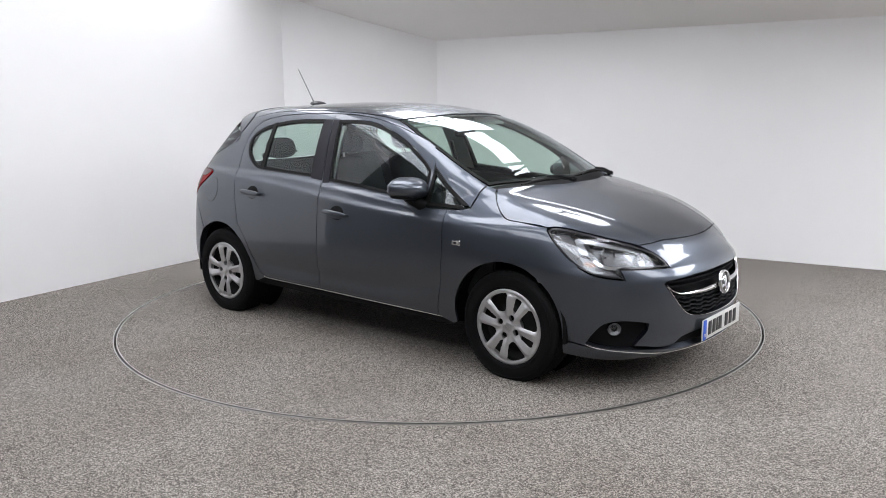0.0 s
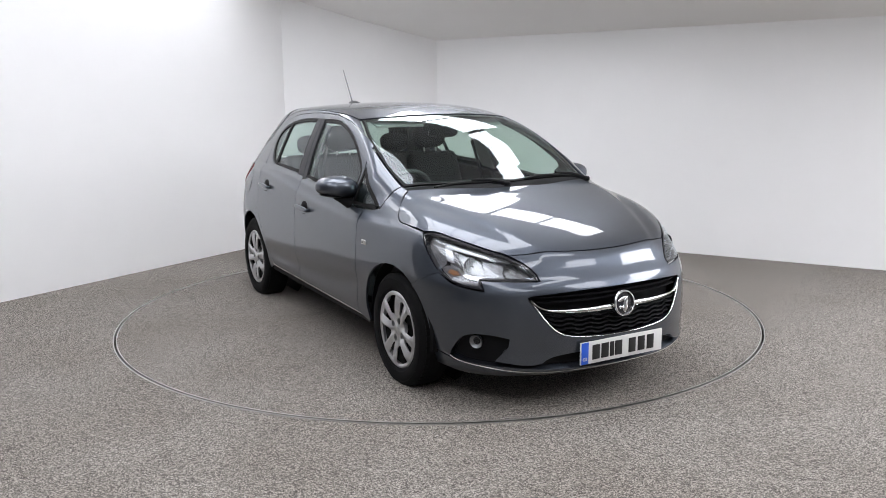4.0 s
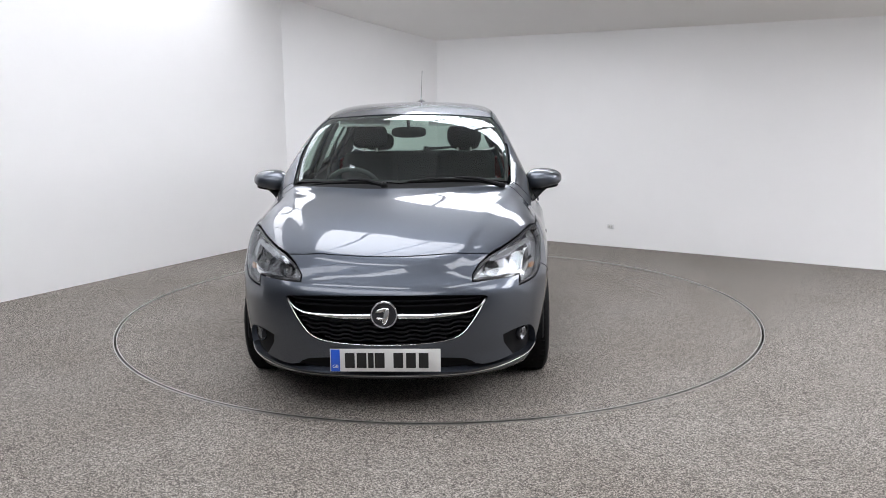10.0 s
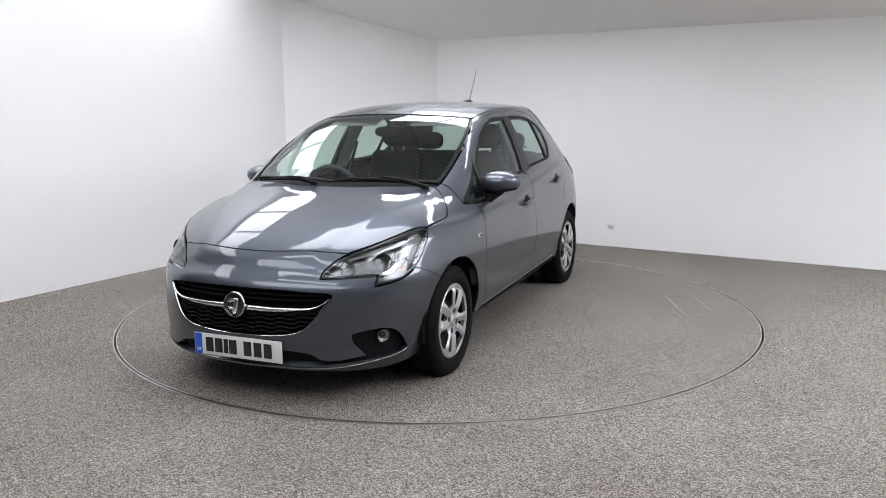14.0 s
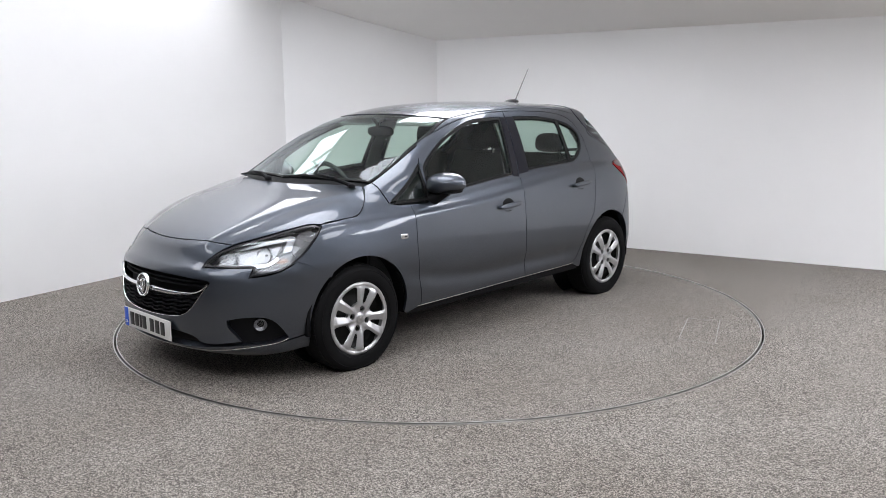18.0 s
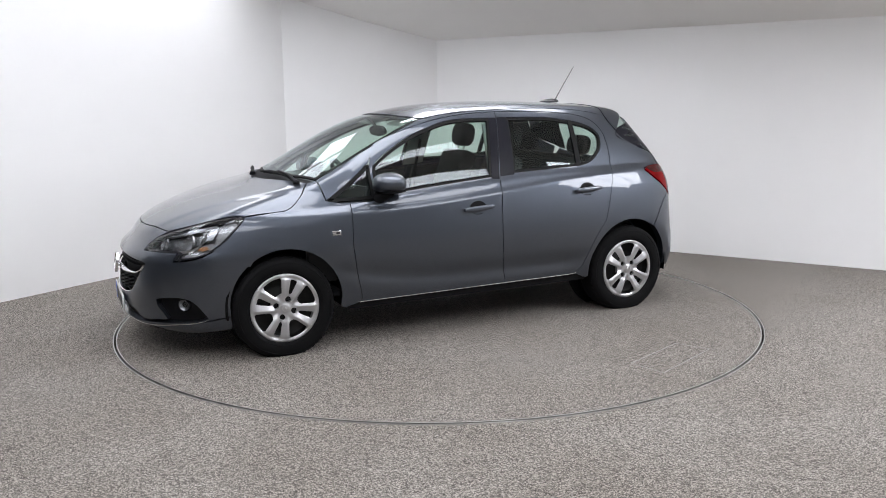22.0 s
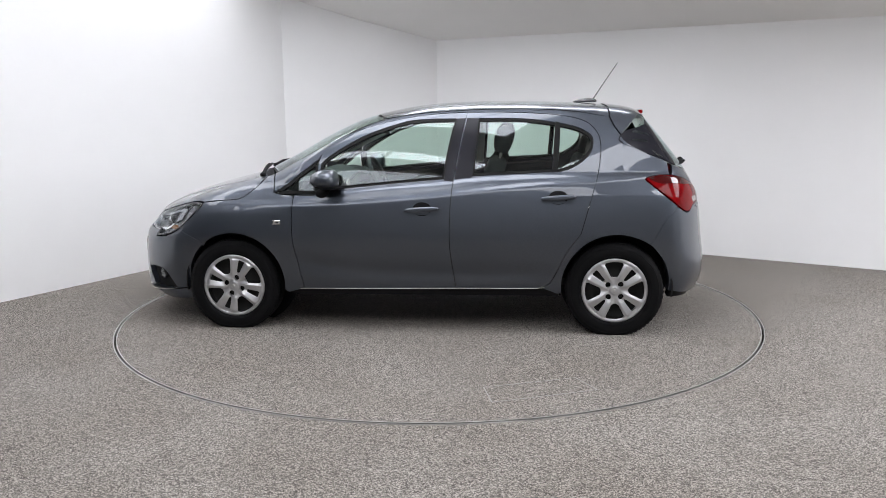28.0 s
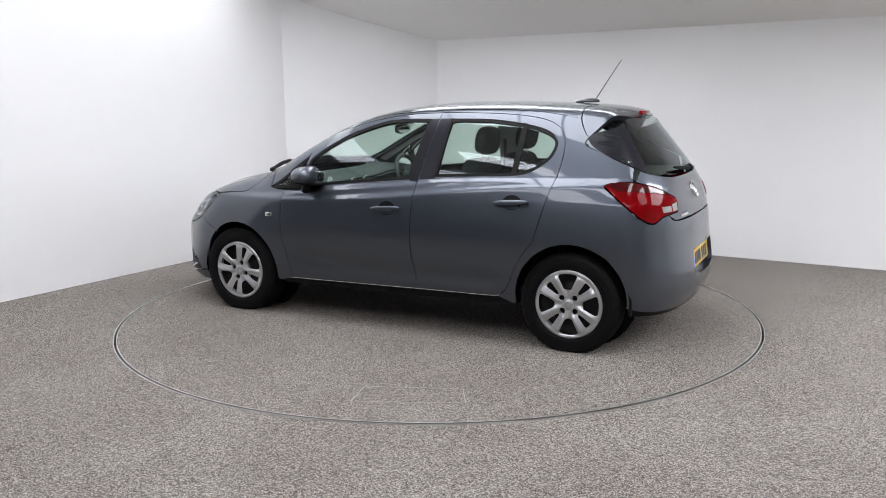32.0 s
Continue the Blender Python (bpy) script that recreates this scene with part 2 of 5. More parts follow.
def onto(chart, q):
    """Points of a flat chart laid onto the skin."""
    q = np.asarray(q, float)
    a, b = q[:, 0], q[:, 1]
    o, one = np.zeros(len(q)), np.ones(len(q))
    if chart == "side":
        return cast(np.stack([a, 1.3 * one, b], 1), np.stack([o, -one, o], 1), 1.3)
    if chart == "top":
        return cast(np.stack([a, b, 1.9 * one], 1), np.stack([o, o, -one], 1), 1.7)
    if chart == "front":
        return cast(np.stack([2.5 * one, a, b], 1), np.stack([-one, o, o], 1))
    if chart == "rear":
        return cast(np.stack([-2.4 * one, a, b], 1), np.stack([one, o, o], 1))
    if chart == "round":   # a: x, b: angle over the level, about the car's long axis
        c, s = np.cos(b), np.sin(b)
        return cast(np.stack([a, 1.6 * c, AXIS + 1.6 * s], 1), np.stack([o, -c, -s], 1), 1.55)
    if chart == "nose":    # a: angle off dead ahead, b: height
        c, s = np.cos(a), np.sin(a)
        return cast(np.stack([FRONT_X + 1.8 * c, 1.8 * s, b], 1), np.stack([-c, -s, o], 1), 1.75)
    c, s = np.cos(a), np.sin(a)  # stern
    return cast(np.stack([REAR_X - 1.8 * c, 1.8 * s, b], 1), np.stack([c, -s, o], 1), 1.75)


def flat(chart, p):
    """The reverse: places on the skin in the flat chart."""
    x, y, z = p[:, 0], p[:, 1], p[:, 2]
    pairs = {"side": (x, z), "top": (x, y), "front": (y, z), "rear": (y, z), "round": (x, np.arctan2(z - AXIS, y)),
             "nose": (np.arctan2(y, x - FRONT_X), z), "stern": (np.arctan2(y, REAR_X - x), z)}
    return np.stack(pairs[chart], 1)


# ---- mesh helpers ----
from mathutils.geometry import delaunay_2d_cdt


def part(name, bm, mats, parent, label="", smooth=True):
    """Links a bmesh as one mesh object under a thing or a part."""
    me = bpy.data.meshes.new(name)
    bm.to_mesh(me)
    bm.free()
    for m in (mats if isinstance(mats, (list, tuple)) else [mats]):
        me.materials.append(m)
    for f in me.polygons:
        f.use_smooth = smooth
    if smooth:
        me.set_sharp_from_angle(angle=radians(40))
    ob = new(name, me)
    ob.parent = parent
    if label:
        ob["label"] = label
    return ob


def box(bm, x0, x1, y0, y1, z0, z1, bevel=0.0, m=None):
    g = bmesh.new()
    bmesh.ops.create_cube(g, size=1, matrix=Matrix.Translation(((x0 + x1) / 2, (y0 + y1) / 2, (z0 + z1) / 2)) @ Matrix.Diagonal((x1 - x0, y1 - y0, z1 - z0, 1)))
    if bevel:
        bmesh.ops.bevel(g, geom=g.edges[:], offset=bevel, segments=2, affect="EDGES", profile=.5)
    add(bm, g, m)
    return bm


def add(bm, g, m=None):
    """Joins bmesh g, moved by m, into bm."""
    if m is not None:
        bmesh.ops.transform(g, matrix=m, verts=g.verts)
    me = bpy.data.meshes.new("join")
    g.to_mesh(me)
    g.free()
    bm.from_mesh(me)
    bpy.data.meshes.remove(me)


def lathe(bm, profile, segments=48, m=None, arc=2 * math.pi):
    """Turns (radius, height) pairs about the z axis."""
    g = bmesh.new()
    closed = abs(arc - 2 * math.pi) < 1e-6
    n = segments if closed else segments + 1
    rings = [[g.verts.new((r * math.cos(arc * k / segments), r * math.sin(arc * k / segments), z)) for k in range(n)] for r, z in profile]
    for a, b in zip(rings, rings[1:]):
        for k in range(segments):
            g.faces.new((a[k], a[(k + 1) % n], b[(k + 1) % n], b[k]))
    bmesh.ops.remove_doubles(g, verts=g.verts, dist=1e-6)
    bmesh.ops.recalc_face_normals(g, faces=g.faces)
    add(bm, g, m)
    return bm


def rounded(bm, size, m=None, power=2.6, n=20):
    """A softly squared ellipsoid."""
    g = bmesh.new()
    bmesh.ops.create_uvsphere(g, u_segments=n * 2, v_segments=n, radius=1)
    for v in g.verts:
        c = v.co
        k = (abs(c.x) ** power + abs(c.y) ** power + abs(c.z) ** power) ** (-1 / power)
        v.co = Vector((c.x * k * size[0], c.y * k * size[1], c.z * k * size[2]))
    add(bm, g, m)
    return bm


def tube(bm, pts, radius, sides=8, m=None):
    """A round rod along a line of points; radius may be a list."""
    pts = [Vector(p) for p in pts]
    g = bmesh.new()
    rings = []
    for i, p in enumerate(pts):
        d = (pts[min(i + 1, len(pts) - 1)] - pts[max(i - 1, 0)]).normalized()
        q = d.to_track_quat("Z", "Y").to_matrix()
        r = radius[i] if isinstance(radius, (list, tuple)) else radius
        rings.append([g.verts.new(p + q @ Vector((r * math.cos(2 * math.pi * k / sides), r * math.sin(2 * math.pi * k / sides), 0))) for k in range(sides)])
    for a, b in zip(rings, rings[1:]):
        for k in range(sides):
            g.faces.new((a[k], a[(k + 1) % sides], b[(k + 1) % sides], b[k]))
    for r in (rings[0], rings[-1]):
        g.faces.new(r)
    bmesh.ops.recalc_face_normals(g, faces=g.faces)
    add(bm, g, m)
    return bm


def smooth_line(pts, step=.02, closed=False):
    """A flowing line through control points; a point given twice is a corner."""
    pts = [np.array(p, float) for p in pts]
    if closed:
        pts = pts + [pts[0]]
    runs, run = [], [pts[0]]
    for p in pts[1:]:
        if np.linalg.norm(p - run[-1]) < 1e-9:
            runs.append(run)
            run = [p]
        else:
            run.append(p)
    runs.append(run)
    out = []
    for r in runs:
        if len(r) < 2:
            continue
        q = [2 * r[0] - r[1]] + r + [2 * r[-1] - r[-2]]
        for i in range(1, len(q) - 2):
            a, b, c, d = q[i - 1:i + 3]
            k = max(1, int(np.linalg.norm(c - b) / step))
            for u in np.arange(k) / k:
                out.append(.5 * (2 * b + (c - a) * u + (2 * a - 5 * b + 4 * c - d) * u * u + (3 * b - a - 3 * c + d) * u ** 3))
    if not closed:
        out.append(pts[-1])
    return np.array(out)


def within(poly, q):
    """Which of the points q lie inside the closed line poly."""
    x, y = q[:, 0][:, None], q[:, 1][:, None]
    a, b = poly, np.roll(poly, -1, 0)
    hit = ((a[:, 1] > y) != (b[:, 1] > y)) & (x < (b[:, 0] - a[:, 0]) * (y - a[:, 1]) / (b[:, 1] - a[:, 1] + 1e-12) + a[:, 0])
    return hit.sum(1) % 2 == 1


def area(poly):
    a, b = poly, np.roll(poly, -1, 0)
    return .5 * np.sum(a[:, 0] * b[:, 1] - b[:, 0] * a[:, 1])


def inset(poly, d):
    """The closed line moved inwards by d (outwards where d is negative)."""
    if abs(d) < 1e-9:
        return poly
    t = np.roll(poly, -1, 0) - np.roll(poly, 1, 0)
    t = t / (np.linalg.norm(t, axis=1, keepdims=True) + 1e-12)
    n = np.stack([-t[:, 1], t[:, 0]], 1) * (1 if area(poly) > 0 else -1)
    return poly + d * n


def fill(outline, holes=(), grid=.035):
    """Triangles inside a flat outline and outside its holes, with a regular grid within."""
    loops = [outline, *holes]
    pts, edges = [], []
    for lp in loops:
        k = len(pts)
        pts += [tuple(p) for p in lp]
        edges += [(k + i, k + (i + 1) % len(lp)) for i in range(len(lp))]
    lo, hi = outline.min(0), outline.max(0)
    gx, gy = np.meshgrid(np.arange(lo[0] + grid / 2, hi[0], grid), np.arange(lo[1] + grid / 2, hi[1], grid))
    g = np.stack([gx.ravel(), gy.ravel()], 1)
    if len(g):
        ok = within(outline, g)
        for h in holes:
            ok &= ~within(h, g)
        g = g[ok]
        allp = np.concatenate(loops)
        if len(g):
            d = np.sqrt(((g[:, None, :] - allp[None]) ** 2).sum(2)).min(1)
            pts += [tuple(p) for p in g[d > grid * .35]]
    v, e, f, ov, oe, of = delaunay_2d_cdt([Vector(p) for p in pts], edges, [], 0, 1e-7)
    v = np.array([tuple(p) for p in v])
    f = np.array([tuple(t) for t in f])
    c = v[f].mean(1)
    ok = within(outline, c)
    for h in holes:
        ok &= ~within(h, c)
    f = f[ok]
    s = v[f]
    turn = (s[:, 1, 0] - s[:, 0, 0]) * (s[:, 2, 1] - s[:, 0, 1]) - (s[:, 1, 1] - s[:, 0, 1]) * (s[:, 2, 0] - s[:, 0, 0])
    f[turn < 0] = f[turn < 0][:, ::-1]
    return v, f


def sheet(name, p, n, f, mats, parent, depth=.0, label="", mirror=False, back=False):
    """A curved sheet of points p with normals n and triangles f, with a rim of the given depth round its edges."""
    p, n, f = p.copy(), n.copy(), np.array(f)
    g = np.cross(p[f[:, 1]] - p[f[:, 0]], p[f[:, 2]] - p[f[:, 0]])
    flip = (g * n[f].mean(1)).sum(1) < 0
    f[flip] = f[flip][:, ::-1]
    if mirror:
        p[:, 1] *= -1
        n[:, 1] *= -1
        f = f[:, ::-1]
    verts, norms, faces = [p], [n], [f]
    count = len(p)
    if depth:
        seen = {}
        for t in f:
            for i in range(3):
                a, b = int(t[i]), int(t[(i + 1) % 3])
                if (b, a) in seen:
                    del seen[(b, a)]
                else:
                    seen[(a, b)] = 1
        e = np.array(list(seen))
        if len(e):
            a, b = e[:, 0], e[:, 1]
            d = p[b] - p[a]
            out = np.cross(d, n[a] + n[b])
            out /= np.linalg.norm(out, axis=1, keepdims=True) + 1e-12
            q = np.concatenate([p[a], p[b], p[b] - depth * n[b], p[a] - depth * n[a]])
            verts.append(q)
            norms.append(np.concatenate([out] * 4))
            k = len(a)
            i = np.arange(k) + count
            rim = np.stack([i + k, i, i + 3 * k, i + 2 * k], 1)
            faces.append(np.concatenate([rim[:, [0, 1, 2]], rim[:, [0, 2, 3]]]))
            count += 4 * k
        if back:
            verts.append(p - depth * n)
            norms.append(-n)
            faces.append(f[:, ::-1] + count)
    verts, norms, faces = np.concatenate(verts), np.concatenate(norms), np.concatenate(faces)
    me = bpy.data.meshes.new(name)
    me.from_pydata(verts.tolist(), [], faces.tolist())
    for m in (mats if isinstance(mats, (list, tuple)) else [mats]):
        me.materials.append(m)
    me.polygons.foreach_set("use_smooth", [True] * len(me.polygons))
    me.normals_split_custom_set_from_vertices(norms.tolist())
    ob = new(name, me)
    ob.parent = parent
    if label:
        ob["label"] = label
    return ob


GAP = .0022


def snap(p):
    """The place on the skin nearest to p."""
    p = np.array([p], float)
    for _ in range(6):
        e = 1e-3
        g = np.stack([skin(p + d) - skin(p - d) for d in np.eye(3) * e], -1) / (2 * e)
        p = p - (skin(p) / (g * g).sum(-1))[:, None] * g
    return p



def line_of(pts, chart, step=.02):
    """A closed outline in a chart; points of three numbers are places near the skin."""
    q = []
    for p in pts:
        q.append(tuple(flat(chart, snap(p))[0]) if len(p) == 3 else p)
    return smooth_line(q, step, True)


def panel(name, chart, pts, mats, parent, holes=(), lift=0.0, depth=.014, gap=GAP, grid=.035, label="", both=True, step=.02, back=False):
    """A piece of the skin cut along an outline (left side of the car; both makes its mirror image too)."""
    o = inset(line_of(pts, chart, step), gap)
    hs = [inset(line_of(h, chart, step), -gap) for h in holes]
    v, f = fill(o, hs, grid)
    p = onto(chart, v)
    n = normal(p)
    p = p + lift * n
    out = [sheet(name, p, n, f, mats, parent if not isinstance(parent, tuple) else parent[0], depth, label, False, back)]
    if both:
        out.append(sheet(name, p, n, f, mats, parent if not isinstance(parent, tuple) else parent[1], depth, label, True, back))
    return tuple(out)


def ring_panel(name, chart, pts, mats, parent, wide=.014, lift=0.0, depth=.012, label="", both=True, gap=0.0, grid=.05):
    """A narrow band of the skin along a closed outline."""
    o = inset(line_of(pts, chart), gap)
    i = inset(o, wide)
    v, f = fill(o, [i], grid)
    p = onto(chart, v)
    n = normal(p)
    p = p + lift * n
    out = [sheet(name, p, n, f, mats, parent if not isinstance(parent, tuple) else parent[0], depth, label)]
    if both:
        out.append(sheet(name, p, n, f, mats, parent if not isinstance(parent, tuple) else parent[1], depth, label, True))
    return tuple(out)


def strip(name, chart, pts, wide, mats, parent, lift=.004, label="", both=False, height=.006, step=.015):
    """A raised moulding along an open line on the skin, half round."""
    outs = []
    q = smooth_line([tuple(flat(chart, snap(p))[0]) if len(p) == 3 else p for p in pts], step)
    p = onto(chart, q)
    n = normal(p)
    t = np.gradient(p, axis=0)
    t /= np.linalg.norm(t, axis=1, keepdims=True)
    s = np.cross(n, t)
    w = wide if isinstance(wide, float) else np.interp(np.linspace(0, 1, len(p)), np.linspace(0, 1, len(wide)), wide)
    w = np.broadcast_to(w, (len(p),))[:, None]
    for sign in ((1, -1) if both else (1,)):
        bm = bmesh.new()
        rows = []
        for k in range(7):
            a = math.pi * k / 6
            r = p + n * (lift - height + height * math.sin(a)) + s * w / 2 * math.cos(a)
            rows.append([bm.verts.new((x, y * sign, z)) for x, y, z in r])
        for a, b in zip(rows, rows[1:]):
            for i in range(len(p) - 1):
                bm.faces.new((a[i], a[i + 1], b[i + 1], b[i]))
        bmesh.ops.recalc_face_normals(bm, faces=bm.faces)
        outs.append(part(name, bm, mats, parent[0 if sign > 0 else 1] if isinstance(parent, tuple) else parent, label))
    return outs


def spot(chart, a, b):
    """The pose of a place on the skin: its z axis points out of the body, x forward or sideways."""
    p = onto(chart, [(a, b)])
    n = Vector(normal(p)[0])
    p = Vector(p[0])
    up = Vector((0, 0, 1)) if abs(n.z) < .8 else Vector((-1, 0, 0))
    x = up.cross(n).normalized()
    y = n.cross(x)
    return Matrix(((x.x, y.x, n.x, p.x), (x.y, y.y, n.y, p.y), (x.z, y.z, n.z, p.z), (0, 0, 0, 1)))


FLIP = Matrix.Diagonal((1, -1, 1, 1))


def twin(bm):
    """The mirror image of a left-side bmesh."""
    g = bm.copy()
    bmesh.ops.transform(g, matrix=FLIP, verts=g.verts)
    bmesh.ops.reverse_faces(g, faces=g.faces)
    return g

# ---- the studio ----
# u runs along the long wall from its far corner, d away from it into the room
CORNER, ALONG, OFF = Vector((0, 3.6, 0)), Vector((.845, -.534, 0)), Vector((-.534, -.845, 0))
RISE = table([(-.5, 1.98), (0, 2.165), (.6, 2.36), (1.3, 2.63), (2.5, 3.06), (4.0, 3.58), (4.6, 3.64), (12, 3.64)], -.6, 14)


def over(u, d, drop=0.0):
    p = CORNER + ALONG * u + OFF * d
    return Vector((p.x, p.y, float(pick(RISE, d)) - drop))


def wall(name, a, b, label, mat=WALL, high=4.0, thick=.12):
    a, b = Vector((*a, 0)), Vector((*b, 0))
    t = (b - a).normalized()
    n = Vector((-t.y, t.x, 0))     # away from the room
    bm = bmesh.new()
    c = [a, b, b + n * thick + t * thick, a + n * thick - t * thick]
    lo = [bm.verts.new(p) for p in c]
    hi = [bm.verts.new(p + Vector((0, 0, high))) for p in c]
    for k in range(4):
        bm.faces.new((lo[k], lo[(k + 1) % 4], hi[(k + 1) % 4], hi[k]))
    bm.faces.new(hi)
    bmesh.ops.recalc_face_normals(bm, faces=bm.faces)
    return tagged(part(name, bm, mat, None, smooth=False), label, kind="structure")


ROOM = [(-8.72, -8.5), (-4.1, -.885), (-1.648, 3.157), (0, 3.6), (9.6, -2.467), (9.6, -8.5), (-1.0, -8.5)]
# out of view: this dark wall is added to dim the car's reflections
wall("wall_unseen_dark", ROOM[0], ROOM[1], "unseen dark wall added to darken what the car reflects", DARK_WALL)
wall("wall_left", ROOM[1], ROOM[2], "plain white painted studio wall")
wall("wall_corner", ROOM[2], ROOM[3], "narrow white wall facet between two long walls")
wall("wall_long", ROOM[3], ROOM[4], "plain white painted long studio wall")
# out of view, added in white to throw light back from the right
wall("wall_end", ROOM[4], ROOM[5], "unseen white end wall added to brighten the right side")
# both back walls are unseen; their grey sets how dark the doors look
wall("wall_back", ROOM[5], ROOM[6], "unseen grey wall added behind the camera to shape reflections", GREY_WALL)
wall("wall_back_left", ROOM[6], ROOM[0], "unseen grey wall added behind the camera to shape reflections", GREY_WALL)

bm = bmesh.new()
rows = []
for d in [-.5, -.2, 0, .15, .3, .45, .6, .8, 1.0, 1.3, 1.6, 2, 2.5, 3, 3.5, 4, 4.3, 4.6, 6, 8, 10, 14]:
    rows.append([bm.verts.new(over(u, d)) for u in (-9, -4, 0, 5, 16)])
    if len(rows) > 1:
        for k in range(4):
            bm.faces.new((rows[-2][k], rows[-2][k + 1], rows[-1][k + 1], rows[-1][k]))
bmesh.ops.recalc_face_normals(bm, faces=bm.faces)
top = [f for f in bm.faces]
ext = bmesh.ops.extrude_face_region(bm, geom=top)
bmesh.ops.translate(bm, vec=(0, 0, .12), verts=[v for v in ext["geom"] if isinstance(v, bmesh.types.BMVert)])
bmesh.ops.recalc_face_normals(bm, faces=bm.faces)
tagged(part("ceiling", bm, CEILING, None), "pale matt ceiling that slopes up from the long wall", kind="structure")


def ceiling_light(u0, u1, d0, d1, bars, label, glow=PANEL_LIGHT):
    """A framed luminous panel that follows the slope of the ceiling."""
    thing = tagged(new("ceiling_light"), label, "ceiling light", "ceiling lights")
    mid = over((u0 + u1) / 2, (d0 + d1) / 2)
    thing.location = mid

    def slab(name, a, b, c, e, m, drop, thick):
        bm = bmesh.new()
        ds = [c + (e - c) * k / 6 for k in range(7)] if e - c > .2 else [c, e]
        rows = []
        for d in ds:
            rows.append([bm.verts.new(over(x, d, dr) - mid) for x, dr in ((a, drop), (b, drop), (b, drop + thick), (a, drop + thick))])
        for p, q in zip(rows, rows[1:]):
            for k in range(4):
                bm.faces.new((p[k], p[(k + 1) % 4], q[(k + 1) % 4], q[k]))
        bm.faces.new(rows[0])
        bm.faces.new(rows[-1])
        bmesh.ops.recalc_face_normals(bm, faces=bm.faces)
        return part(name, bm, m, thing, smooth=False)
    slab("diffuser", u0, u1, d0, d1, glow, .02, .02)
    w = .03
    for a, b, c, e in ((u0 - w, u0, d0 - w, d1 + w), (u1, u1 + w, d0 - w, d1 + w), (u0, u1, d0 - w, d0), (u0, u1, d1, d1 + w)):
        slab("frame", a, b, c, e, CEILING, 0, .05)
    for b in bars:
        slab("bar", b - .02, b + .02, d0, d1, METAL, .041, .03)
    return thing


ceiling_light(.55, 2.0, 1.32, 2.06, (1.3,), "white luminous strip in the sloping ceiling; the far right one is added fill", PANEL_STRONG)
ceiling_light(2.06, 3.45, 1.68, 2.06, (2.7,), "narrow white luminous strip in the sloping ceiling; the far right one is added fill", PANEL_STRONG)
# unseen fill strip, added to brighten the right end of the long wall
ceiling_light(5.6, 9.4, 1.0, 2.4, (6.5, 7.4, 8.4), "white luminous strip in the sloping ceiling; the far right one is added fill", PANEL_END)
ceiling_light(.70, 3.40, 3.34, 4.86, (1.28, 2.15, 2.72), "large square luminous panel crossed by thin bars")
for d0, d1 in ((2.02, 2.66), (2.72, 3.55), (3.61, 4.95), (5.01, 6.85)):
    ceiling_light(-1.02, -.42, d0, d1, (), "white luminous panel in a row beside the side wall", PANEL_SIDE)
# added out of view as fill for the right side
ceiling_light(6.0, 9.0, 3.2, 4.8, (7.0, 8.0), "unseen wide luminous panel added to light the right side")
ceiling_light(1.05, 3.75, 6.08, 6.42, (2.4,), "narrow luminous strip beyond the large panel")
# unseen fill panel, added to lift the upper doors and the foreground
ceiling_light(.3, 6.4, 7.1, 8.8, (1.8, 3.2, 4.6), "unseen wide luminous panel added behind the camera as fill", PANEL_SOFT)
ceiling_light(4.5, 4.88, 3.3, 5.6, (), "narrow luminous strip beside the large panel")

# floor with a round well for the turntable
DISC_R = 2.229
ringpts = np.array([((DISC_R + .006) * math.cos(a), (DISC_R + .006) * math.sin(a)) for a in np.linspace(0, 2 * math.pi, 145)[:-1]])
outer = smooth_line([p for q in ROOM for p in ((q[0] * 1.02, q[1] * 1.02),) * 2], 2.0, True)
v, f = fill(outer, [ringpts], 1.0)
floor = sheet("floor", np.concatenate([v, 0 * v[:, :1]], 1), np.tile((0., 0, 1), (len(v), 1)), f, CARPET, None, .10)
tagged(floor, "flecked grey-brown floor covering round the turntable", kind="structure")
bm = bmesh.new()
lathe(bm, [(2.4, -.10), (.0001, -.10)], 64)
tagged(part("floor_well", bm, BLACK, None), "dark well under the turntable", kind="structure")
bm = bmesh.new()
lathe(bm, [(DISC_R + .0055, -.02), (DISC_R + .0055, .0025), (DISC_R + .012, .0025), (DISC_R + .012, -.001)], 144)
tagged(part("floor_trim", bm, METAL, None), "thin metal edge round the turntable well", kind="structure")

turntable = tagged(new("turntable"), "round revolving floor plate in flecked grey covering", "turntable")
bm = bmesh.new()
lathe(bm, [(.0001, .0005), (1.0, .0005), (DISC_R - .008, .0005), (DISC_R - .008, -.06), (.0001, -.06)], 144)
part("deck", bm, CARPET, turntable, smooth=False)
bm = bmesh.new()
lathe(bm, [(DISC_R - .014, .0), (DISC_R - .014, .003), (DISC_R - .007, .003), (DISC_R - .007, -.05)], 144)
part("edge_trim", bm, METAL, turntable, "thin metal rim of the turntable")


def tape(a, b, wide=.006):
    a, b = Vector((*a, .0012)), Vector((*b, .0012))
    t = (b - a).normalized()
    n = Vector((-t.y, t.x, 0)) * wide / 2
    bm = bmesh.new()
    lo = [bm.verts.new(p) for p in (a - n, b - n, b + n, a + n)]
    bm.faces.new(lo)
    ext = bmesh.ops.extrude_face_region(bm, geom=bm.faces[:])
    bmesh.ops.translate(bm, vec=(0, 0, .0012), verts=[v for v in ext["geom"] if isinstance(v, bmesh.types.BMVert)])
    bmesh.ops.recalc_face_normals(bm, faces=bm.faces)
    part("tape_line", bm, TAPE, turntable, "pale scuffed tape line", smooth=False)


